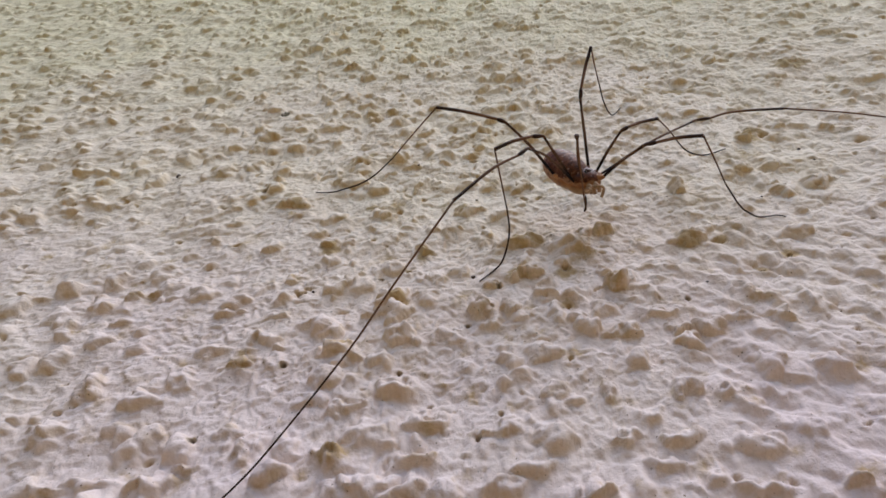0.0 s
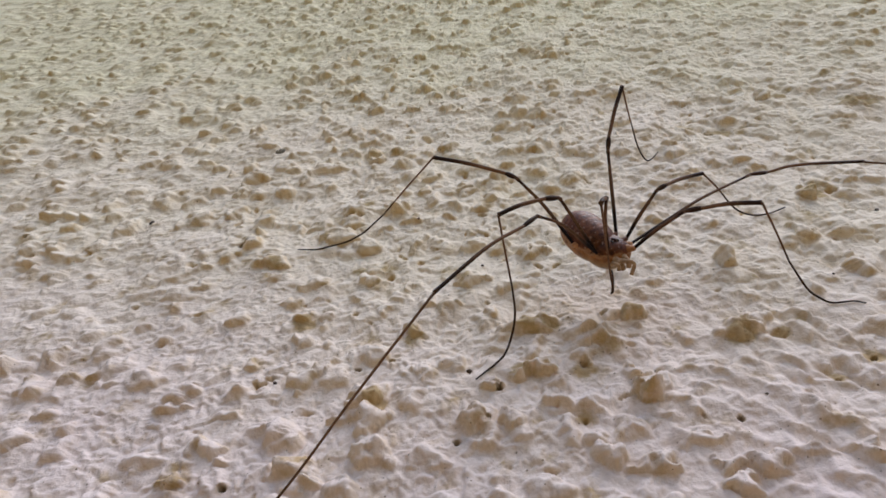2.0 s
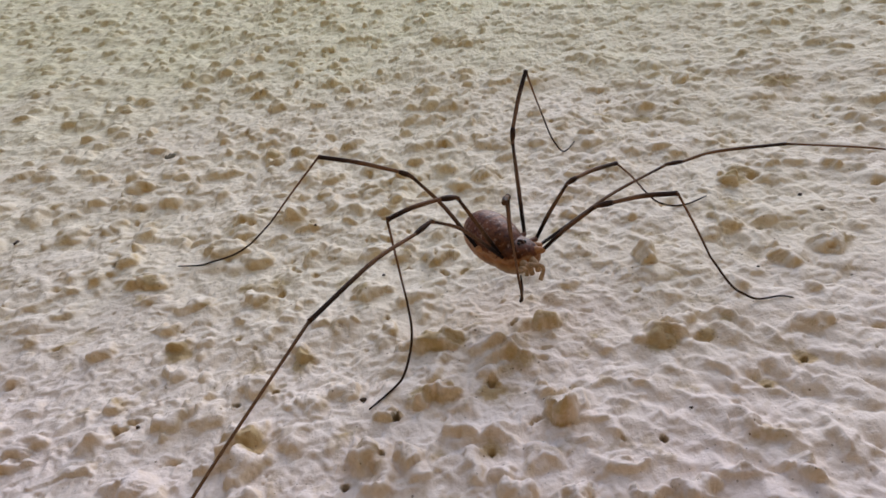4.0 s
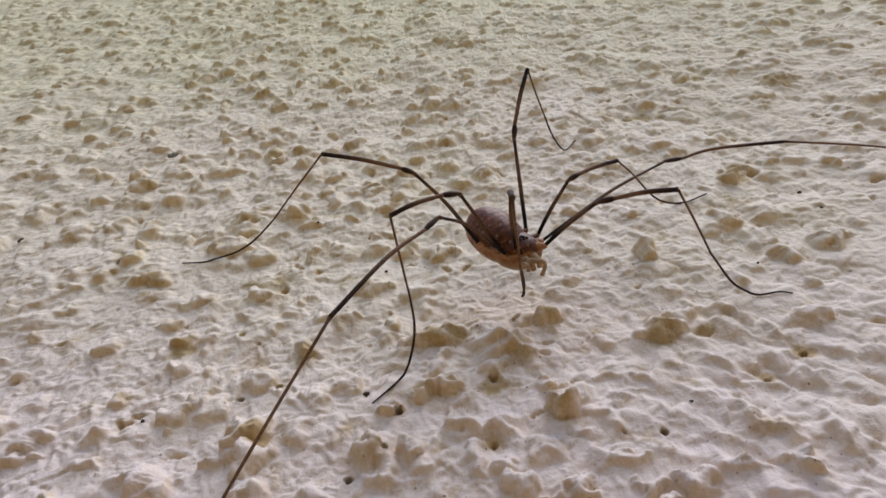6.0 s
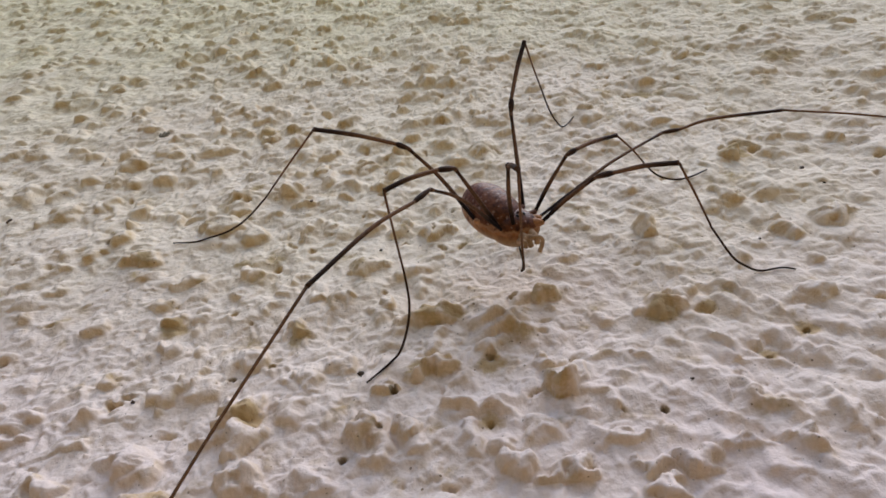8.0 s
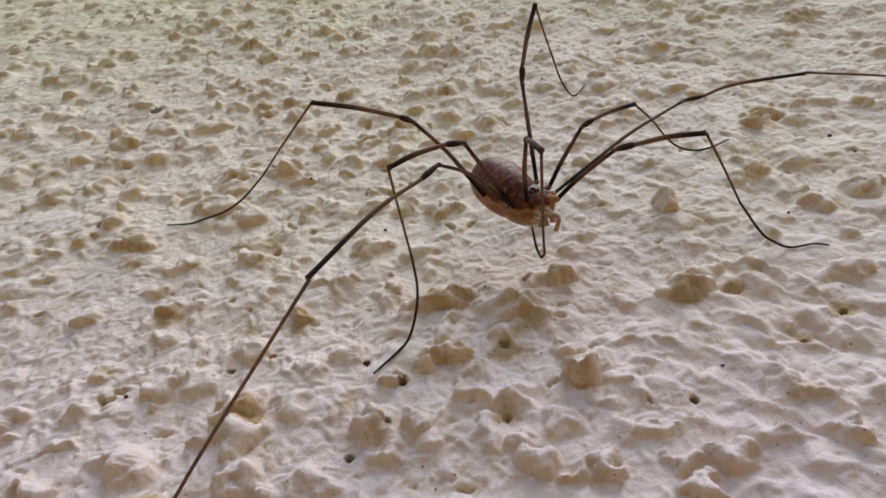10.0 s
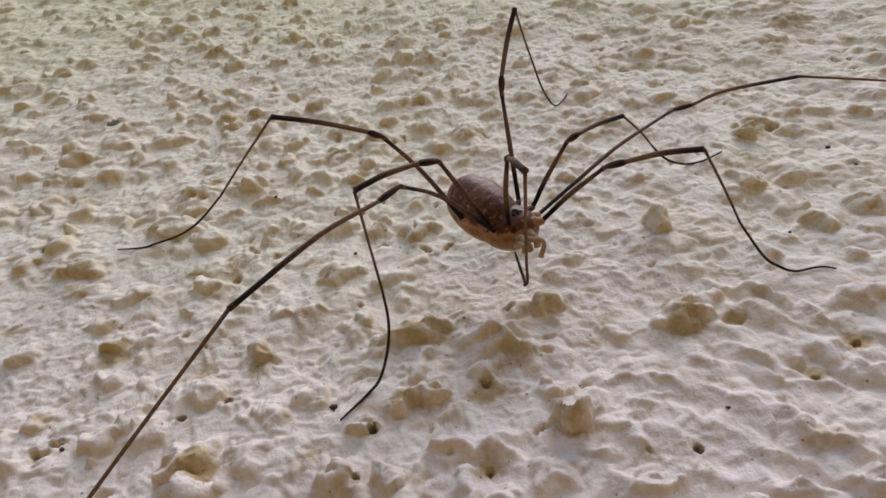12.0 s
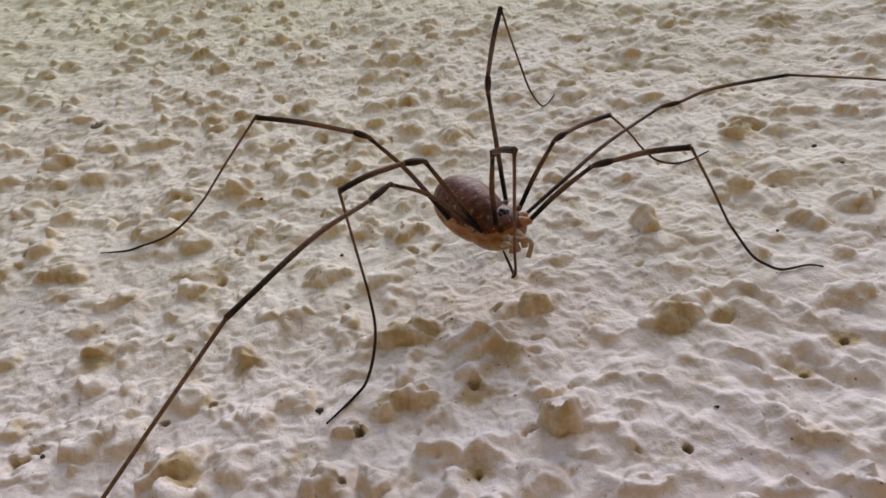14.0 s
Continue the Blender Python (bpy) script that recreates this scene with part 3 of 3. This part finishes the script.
MM = 0.001
FEMUR_R = lambda s: (0.155 + 0.03 * math.sin(math.pi * min(1, s * 1.1)) - 0.02 * s + 0.055 * math.exp(-((s - 0.985) / 0.025) ** 2)) * MM
PATELLA_R = lambda s: (0.15 + 0.10 * math.sin(math.pi * s) ** 0.7 * (0.6 + 0.6 * s)) * MM
TIBIA_R = lambda s: (0.155 + 0.02 * math.sin(math.pi * s) + 0.03 * s + 0.035 * math.exp(-((s - 0.985) / 0.02) ** 2)) * MM
SHANK_R = lambda s: (0.098 - 0.014 * s + 0.012 * math.exp(-30 * s)) * MM
TOE_R = lambda s: (0.09 + 0.012 * math.sin(math.pi * s) - 0.03 * s ** 4) * MM

harvestman = tagged(new("harvestman"), "brown long-legged harvestman grooming a foreleg on plaster", "harvestman")
harvestman.location = ((BASE.x - 25) / 1000, 0.0, UP + BASE.z / 1000)

# the body's own axes: forwards, to its side, and away from the wall
CENTRE = local((23.8, -5.61, -7.36))
AHEAD = Vector((0.50, 0.17, -0.85)).normalized()
ACROSS = AHEAD.cross(Vector((0, -1, 0))).normalized()
ABOVE = ACROSS.cross(AHEAD)
BODY_TURN = Matrix((AHEAD, ACROSS, ABOVE)).transposed().to_4x4()


def on_body(f, a, u):
    """A place given in millimetres along the body's axes."""
    return CENTRE + (f * AHEAD + a * ACROSS + u * ABOVE) * MM


def rounded(start, end, wide, high, low, blunt, name, label, ridges, aside=0.0):
    """A piece of the trunk between two places along its axis (mm), ringed with shallow furrows."""
    bm = bmesh.new()
    along, height, spot, band = (bm.verts.layers.float.new(k) for k in ("along", "height", "spot", "band"))
    spots = [(-3.4 + 0.62 * i + 0.05 * math.sin(5 * i + 9 * w), math.radians(90 + 18 * w + 5 * math.sin(7 * i + w)), 0.10 + 0.06 * math.sin(3.7 * i + 2.9 * w)) for i in range(9) for w in (-2.9, -1.8, -0.6, 0.7, 1.75, 3.0) if math.sin(12.9 * i + 7.7 * w) > -0.25]
    n, sides, rings = 84, 80, []
    for i in range(n + 1):
        s = i / n
        f = start + (end - start) * (0.5 - 0.5 * math.cos(math.pi * s))
        c = 2 * (f - start) / (end - start) - 1
        k = max(0.0, 1 - abs(c) ** blunt) ** (1 / 2.0)
        k *= 1 - ridges * (0.5 + 0.5 * math.cos(2 * math.pi * (f - start) / 0.62)) ** 6 * (1 if c < 0.6 else 0)
        ring = []
        for j in range(sides):
            a = 2 * math.pi * j / sides
            y, z = math.cos(a), math.sin(a)
            v = bm.verts.new(on_body(f, aside * (0.5 + 0.5 * c) + wide * k * y, (high if z > 0 else low) * k * z))
            far = min((((f - g) / r) ** 2 + (wide * k * ((a - b + math.pi) % (2 * math.pi) - math.pi) / r) ** 2 for g, b, r in spots), default=9)
            v[spot] = math.exp(-far)
            v[band] = (0.5 + 0.5 * math.cos(2 * math.pi * (f + 3.1) / (0.62 if z > 0 else 0.86))) ** 3 * abs(z)
            v[along], v[height] = (f + 4.16) / 8.3, 0.5 + 0.5 * z * k - 0.25 - 0.05 * max(0, f)
            ring.append(v)
        rings.append(ring)
    for a, b in zip(rings, rings[1:]):
        for j in range(sides):
            bm.faces.new((a[j], a[(j + 1) % sides], b[(j + 1) % sides], b[j]))
    bmesh.ops.remove_doubles(bm, verts=bm.verts, dist=1e-6)
    bmesh.ops.recalc_face_normals(bm, faces=bm.faces)
    return part(name, bm, BODY, harvestman, label)


rounded(-4.1, 2.7, 2.14, 2.19, 1.55, 2.2, "abdomen", "mottled brown back with pale flecks and tan belly", 0.009)
rounded(-0.2, 3.7, 1.95, 1.5, 1.4, 2.6, "cephalothorax", "brown fore part with tan sides", 0.0, -0.7)

tubercle = part("eye_tubercle", ball(local((25.55, -6.45, -8.95)), (0.42 * MM, 0.38 * MM, 0.38 * MM), BODY_TURN), TUBERCLE, harvestman, "raised eye mound with a dark rim")
for s in (-1, 1):
    at = local((25.55, -6.45, -8.95)) + (0.14 * AHEAD + 0.26 * s * ACROSS + 0.15 * ABOVE) * MM
    eye = part("eye", ball(at, (0.21 * MM,) * 3, None, None, 14, 20), EYE, tubercle, "shiny black eye")
    # the pale rim that holds the eye
    out = (0.55 * s * ACROSS + 0.35 * AHEAD + 0.5 * ABOVE).normalized()
    side = out.orthogonal().normalized()
    rim = [at + (0.07 * out + 0.2 * (math.cos(a) * side + math.sin(a) * out.cross(side))) * MM for a in (2 * math.pi * k / 20 for k in range(21))]
    part("eye_rim", tube(rim, lambda q: 0.032 * MM, 8, 1), RIM, eye, "pale rim of the eye")

# jaws and feelers below the head
for s in (-1, 1):
    bm = tube([on_body(2.8, 0.40 * s - 0.5, 0.3), on_body(4.0, 0.42 * s - 0.35, 0.5), on_body(4.4, 0.36 * s - 0.4, 0.4), on_body(4.6, 0.3 * s - 0.4, 0.05)],
              lambda q: (0.40 - 0.17 * q) * MM, 14)
    part("chelicera", bm, PALP, harvestman, "small tan pincer jaw")
palps = {-1: [(25.3, -5.0, -10.4), (25.5, -5.6, -11.3), (25.72, -5.5, -11.6), (25.7, -5.15, -11.75)],
         1: [(25.9, -5.4, -10.6), (26.4, -5.95, -11.5), (26.85, -5.92, -11.6), (27.04, -5.75, -11.75), (26.98, -5.5, -11.95), (26.71, -4.96, -12.27)]}
for s, line in palps.items():
    part("pedipalp", tube([local(p) for p in line], lambda q: (0.27 - 0.12 * min(1, 2.2 * q) + 0.07 * max(0, q - 0.5)) * MM, 12), PALP, harvestman, "pale amber feeler beside the jaws")


def leg_root(hip, label, mat=COXA):
    """Coxa and trochanter: the short thick joint by which a leg leaves the body."""
    inner = local(hip).lerp(CENTRE + 1.2 * MM * AHEAD, 0.45)
    bm = tube([inner, inner.lerp(local(hip), 0.5), local(hip)], lambda q: (0.54 - 0.27 * q if mat is COXA else 0.36 - 0.14 * q) * MM, 14)
    ball(local(hip), ((0.25 if mat is COXA else 0.2) * MM,) * 3, None, bm, 8, 10)
    root = part("leg", bm, mat, harvestman, label)
    return root


def shape_of(name):
    """Sides, rings and edges of a segment's tube."""
    return (20, 18, None, 0.07) if name in ("femur", "tibia", "patella") else (10, 8)


def segment(name, points, radius, mat, root):
    return part(name, tube([local(p) for p in points], radius, *shape_of(name)), mat, root)


def still_leg(hip, femur, knee, patella, tibia, ankle, shank, toe, mat=COXA):
    """A leg that stands: its joints, and places that its longer segments bend through, in millimetres."""
    root = leg_root(hip, "slender banded brown leg, foot on the wall", mat)
    segment("femur", [hip, femur, knee], FEMUR_R, FEMUR, root)
    segment("patella", [knee, Vector(knee).lerp(Vector(patella), 0.5), patella], PATELLA_R, PATELLA, root)
    segment("tibia", [patella, tibia, ankle], TIBIA_R, TIBIA, root)
    segment("metatarsus", [ankle, *shank], SHANK_R, SHANK, root)
    segment("tarsus", [shank[-1], *toe], TOE_R, TOE, root)
    return root


def build_still_legs():
    still_leg((22.05, -6.15, -8.5), (19.5, -8.6, -5.0), (17.0, -10.9, -3.2), (16.0, -11.3, -2.9), (12.5, -12.1, -1.8), (8.9, -12.7, -0.9),
              [(5.3, -8.9, 0.2), (2.3, -5.6, 1.2)], [(-0.5, -3.1, 2.0), (-3.0, -1.5, 2.8), (-5.7, -0.5, 3.6), (-7.1, -0.3, 3.5), (-9.4, -0.4, 3.6)])
    still_leg((23.9, -5.9, -9.7), (22.2, -9.0, -9.2), (20.9, -11.3, -8.8), (19.6, -11.6, -9.3), (17.4, -11.7, -10.4), (15.5, -11.5, -11.5),
              [(15.9, -8.6, -13.1), (16.3, -5.9, -14.6)], [(16.4, -4.1, -15.6), (16.1, -2.6, -16.5), (15.4, -1.1, -17.4), (14.6, -0.4, -17.9), (12.8, -0.4, -20.0)])
    still_leg((26.1, -5.8, -6.4), (26.1, -8.7, -2.9), (26.1, -11.4, 0.4), (26.3, -12.3, 1.4), (27.2, -14.1, 4.0), (28.2, -15.7, 6.3),
              [(29.2, -11.9, 9.8), (30.2, -8.4, 12.9)], [(31.3, -4.6, 16.4), (32.3, -2.0, 18.9), (33.2, -0.4, 20.5), (33.9, -0.4, 20.9), (35.0, -0.4, 22.9)], REAR)
    still_leg((27.1, -4.9, -6.0), (28.4, -6.5, -4.8), (30.3, -8.5, -3.3), (31.2, -8.75, -2.9), (33.0, -8.4, -1.1), (35.5, -7.7, 1.1),
              [(37.2, -5.6, 2.0), (38.6, -3.5, 2.8)], [(39.6, -2.2, 3.3), (40.7, -1.2, 3.9), (42.2, -0.4, 4.6), (43.7, -0.4, 4.8), (45.7, -0.4, 5.9)], REAR)
    still_leg((27.3, -5.9, -9.4), (29.3, -7.5, -9.1), (31.8, -9.1, -8.8), (33.1, -9.5, -9.2), (35.3, -10.1, -9.8), (37.6, -10.5, -10.7),
              [(39.0, -7.6, -10.9), (40.3, -4.7, -11.2)], [(42.0, -2.0, -11.5), (43.1, -1.0, -11.6), (44.3, -0.4, -11.7), (46.1, -0.4, -11.6), (47.0, -0.4, -12.0)])


build_still_legs()


def aim(a, b):
    """The pose at a whose own z axis points to b (millimetres)."""
    a, b = local(a), local(b)
    return Matrix.Translation(a) @ (b - a).to_track_quat("Z", "Y").to_matrix().to_4x4()


def moving(name, points, radius, mat, root, a, b, slim=1.0):
    """A segment that turns about its joint a, laid along its own z axis; b is its far end in the pose it is drawn in."""
    bm = tube([local(p) for p in points], lambda q: slim * radius(q), *shape_of(name))
    bm.transform(aim(a, b).inverted())
    return part(name, bm, mat, root)


# joints of the three legs that move: seconds, knee, ankle (and the bend of the groomed foot)
FEELER_HIP, FEELER_FOOT = (24.1, -5.8, -9.9), (-9.2, -0.4, -46.9)
FEELER_FEET = [
    (-8.30, -0.4, -47.44), FEELER_FOOT, (-8.00, -0.4, -47.00), (-9.10, -0.4, -46.82), (-9.00, -0.4, -46.96), (-8.40, -0.4, -47.58),
    (-4.40, -0.4, -50.50), (-5.90, -0.4, -49.46), (-4.80, -0.4, -50.31), (-5.90, -0.4, -49.40), (-6.50, -0.4, -48.88),
    (-6.00, -0.4, -49.25), (-8.30, -0.4, -47.48), (-10.80, -0.4, -45.40), (-9.80, -0.4, -46.23), (-10.00, -0.4, -45.98),
    (-8.80, -0.4, -47.01),
]
FEELER = [
    (0, (18.95, -12.24, -13.56), (11.47, -12.62, -23.96)), (0.5, (19.05, -12.30, -13.60), (11.31, -12.68, -23.82)),
    (1.0, (19.0, -12.28, -13.52), (11.1, -12.5, -23.62)), (1.5, (18.94, -12.27, -13.44), (10.97, -12.33, -23.45)),
    (2, (18.85, -12.18, -13.39), (11.17, -12.14, -23.58)),
    (3, (18.84, -12.13, -13.44), (11.17, -12.04, -23.64)), (6, (19.36, -12.29, -13.98), (12.79, -12.43, -24.98)),
    (6.5, (19.17, -12.27, -13.82), (12.35, -12.42, -24.68)), (7, (19.23, -12.24, -13.88), (12.54, -12.22, -24.79)),
    (7.5, (19.13, -12.30, -13.70), (12.12, -12.35, -24.42)), (8, (19.13, -12.34, -13.65), (11.82, -12.49, -24.19)),
    (8.5, (19.19, -12.37, -13.64), (12.08, -12.34, -24.31)), (11, (18.89, -12.31, -13.25), (10.95, -12.01, -23.27)),
    (12, (18.51, -12.20, -12.95), (9.96, -12.07, -22.50)), (12.5, (18.71, -12.28, -13.03), (10.39, -11.91, -22.75)),
    (13.5, (18.78, -12.33, -13.08), (10.68, -12.06, -23.00)), (14, (18.82, -12.36, -13.09), (10.81, -11.99, -23.08)),
]
REACH_HIP, REACH_FOOT = (27.2, -5.5, -8.0), (81.2, -0.4, 1.2)
REACH = [
    (0.0, (40.74, -6.09, 3.16), (52.16, -5.75, 4.95)), (0.5, (40.36, -6.17, 3.56), (51.71, -6.08, 5.59)),
    (1.5, (40.74, -6.23, 3.15), (52.20, -6.04, 4.65)), (3.0, (40.64, -5.80, 3.28), (52.19, -6.23, 3.82)),
    (6.5, (40.40, -5.87, 3.56), (51.95, -6.42, 3.73)), (7.5, (40.28, -6.08, 3.69), (51.82, -6.59, 4.20)),
    (11.0, (40.46, -6.24, 3.47), (51.78, -6.32, 5.76)), (12.5, (40.23, -6.34, 3.72), (51.56, -6.72, 5.98)),
    (14.0, (40.31, -6.49, 3.63), (51.70, -6.75, 5.57)),
]
GROOM_HIP, MOUTH = (25.0, -5.9, -9.8), (25.3, -4.1, -10.0)
GROOM = [
    (0.0, (24.27, -12.06, -11.28), (23.49, -14.85, -17.56)), (0.5, (24.46, -12.05, -11.32), (23.86, -14.57, -17.72)),
    (1.0, (24.49, -12.03, -11.39), (23.68, -14.57, -17.76)), (1.5, (24.61, -12.06, -11.20), (23.65, -14.78, -17.47)),
    (2.0, (24.73, -12.09, -10.97), (23.72, -15.01, -17.12)), (2.5, (24.65, -12.09, -10.99), (23.94, -15.11, -17.12)),
    (3.0, (24.72, -12.08, -11.04), (24.13, -15.09, -17.19)), (6.0, (24.80, -12.11, -11.13), (24.63, -15.02, -17.39)),
    (7.5, (24.73, -12.17, -11.21), (24.96, -15.10, -17.51)), (8.5, (25.09, -12.21, -11.05), (25.41, -15.02, -17.39)),
    (11.0, (25.20, -12.09, -11.24), (25.56, -14.46, -17.72)), (12.5, (25.19, -12.16, -11.13), (25.59, -14.87, -17.50)),
    (13.5, (25.25, -12.24, -10.89), (25.82, -15.12, -17.19)), (14.0, (25.18, -12.24, -10.87), (25.89, -15.44, -17.00)),
]
BEND = [
    (0.0, (24.63, -4.33, -13.86)), (0.5, (24.67, -4.05, -13.89)), (1.0, (24.68, -4.08, -13.89)), (1.5, (24.67, -4.16, -13.90)),
    (2.0, (24.79, -4.24, -13.95)), (2.5, (24.78, -4.33, -13.94)), (3.0, (24.82, -4.31, -13.94)), (6.0, (24.91, -4.35, -13.91)),
    (7.5, (24.99, -4.57, -13.83)), (8.5, (25.22, -4.43, -13.86)), (11.0, (25.46, -3.90, -13.92)), (12.5, (25.29, -4.30, -13.88)),
    (13.5, (25.50, -4.47, -13.84)), (14.0, (25.42, -4.75, -13.81)),
]
MOVES = []


def moving_leg(hip, rows, at, femur, tibia, shank, toe, ends, label, slim=0.84):
    """A leg that sways: drawn in the pose of row number at; ends: where its last long piece points in each row."""
    root = leg_root(hip, label)
    _, knee, ankle = rows[at]
    cup = Vector(knee).lerp(Vector(ankle), 0.15 if slim < 1 else 0.1)
    MOVES.append((moving("femur", [hip, *femur, knee], FEMUR_R, FEMUR, root, hip, knee, slim), [(t, aim(hip, k)) for t, k, _ in rows]))
    turn = [(t, aim(k, a)) for t, k, a in rows]
    MOVES.append((moving("patella", [knee, Vector(knee).lerp(cup, 0.5), cup], PATELLA_R, PATELLA, root, knee, ankle, slim), turn))
    MOVES.append((moving("tibia", [cup, *tibia, ankle], TIBIA_R, TIBIA, root, knee, ankle, slim ** 1.3), turn))
    turn = [(t, aim(a, e)) for (t, _, a), e in zip(rows, ends)]
    MOVES.append((moving("metatarsus", [ankle, *shank], SHANK_R, SHANK, root, ankle, ends[at], 1.06), turn))
    if toe:
        MOVES.append((moving("tarsus", [shank[-1], *toe], TOE_R, TOE, root, ankle, ends[at], slim), turn))
    return root


def build_moving_legs():
    moving_leg(FEELER_HIP, FEELER, 1, [(21.2, -10.2, -11.9)], [(15.1, -12.9, -18.7)], [(5.8, -9.1, -30.9), (2.2, -6.4, -35.2), (-1.2, -4.3, -39.0)],
               [(-5.0, -2.2, -43.1), (-6.9, -1.3, -44.9), (-8.4, -0.8, -46.3), (-9.2, -0.5, -46.9), (-9.7, -0.4, -47.5), (-9.9, -0.4, -48.0), (-9.4, -0.5, -48.4), (-8.8, -0.8, -48.4)],
               FEELER_FEET, "very long thin feeling leg, its curled foot on the wall")
    moving_leg(REACH_HIP, REACH, 1, [(30.9, -5.9, -4.6), (34.8, -6.2, -1.0)], [(45.2, -6.5, 4.6)], [(58.9, -5.1, 4.6), (65.5, -3.8, 3.7), (69.9, -3.0, 3.0)],
               [(75.8, -1.6, 2.0), REACH_FOOT], [REACH_FOOT] * len(REACH), "very long thin feeling leg stretched out over the wall")
    root = moving_leg(GROOM_HIP, GROOM, 10, [(24.95, -9.0, -10.4)], [(25.35, -13.3, -14.2)], [(25.57, -10.4, -16.3), (25.6, -6.6, -14.95), (25.66, -4.7, -14.28), (25.63, -4.15, -14.05), BEND[10][1]], [],
                      [b for _, b in BEND], "foreleg arched up, its foot drawn through the jaws", 1.0)
    b = BEND[10][1]
    MOVES.append((moving("tarsus", [b, (25.34, -3.85, -13.72), (25.2, -3.95, -12.4), MOUTH], TOE_R, TOE, root, b, MOUTH), [(t, aim(p, MOUTH)) for t, p in BEND]))


build_moving_legs()


# ---- specks on the wall ----
def speck(x, z, size, seed):
    """A crumb of dirt stuck to the plaster (millimetres)."""
    r = random.Random(seed)
    bm = ball((0, 0, 0), (size * MM, size * 0.5 * MM, size * 0.7 * MM), None, None, 6, 8)
    for v in bm.verts:
        v.co *= 0.75 + 0.5 * r.random()
    if seed == 0:  # this one hangs from a short stalk
        tube([(0, 0, 0), (0.1 * size * MM, 0, -size * MM), (0.05 * size * MM, 0.3 * size * MM, -1.7 * size * MM)], lambda q: 0.25 * size * MM, 7, 3, bm)
    ob = part("dirt_crumb", bm, GRIT, None)
    h = float(surface(np.array([float(x)]), np.array([float(z)]))[0])
    ob.location = ((x - 25) / 1000, -(h + size * 0.15) / 1000, UP + (z - sag(z) * max(h, 0)) / 1000)
    ob.rotation_euler = (0, r.random() * 6 if seed else 0, 0)
    return tagged(ob, "tiny dark crumb of dirt stuck to plaster", "dirt", "dirt on the wall")


for n, (x, z, size) in enumerate([(12.1, -18.2, 0.28), (-5.5, -19.1, 0.22), (12.6, -1.5, 0.2), (55.1, 1.1, 0.16), (35.7, -22.5, 0.15), (46.1, -6.9, 0.16), (-33.1, 14.3, 0.5), (4.6, 8.6, 0.22), (54.9, 5.2, 0.3)]):
    speck(x, z, size, n)


def wisp(x, z):
    """A grey shred of fluff caught on the grit: three short bent fibres (millimetres)."""
    bm = bmesh.new()
    for n, (lean, far) in enumerate(((-0.5, 2.2), (0.1, 1.5), (0.7, 1.2))):
        tube([(0.2 * n * MM, 0, 0), ((0.3 * n + 0.4 * lean * far) * MM, -0.35 * MM, 0.5 * far * MM), (lean * far * MM, -0.2 * MM, far * MM)],
             lambda q: (0.3 - 0.16 * q) * MM, 7, 5, bm)
    ob = part("lint", bm, FLUFF, None)
    h = float(surface(np.array([float(x)]), np.array([float(z)]))[0])
    ob.location = ((x - 25) / 1000, -(h - 0.1) / 1000, UP + (z - sag(z) * max(h, 0)) / 1000)
    return tagged(ob, "small grey shred of lint caught on plaster", "lint")


wisp(-21.3, 34.6)


def motions():
    for piece, rows in MOVES:
        walk(piece, rows)


motions()
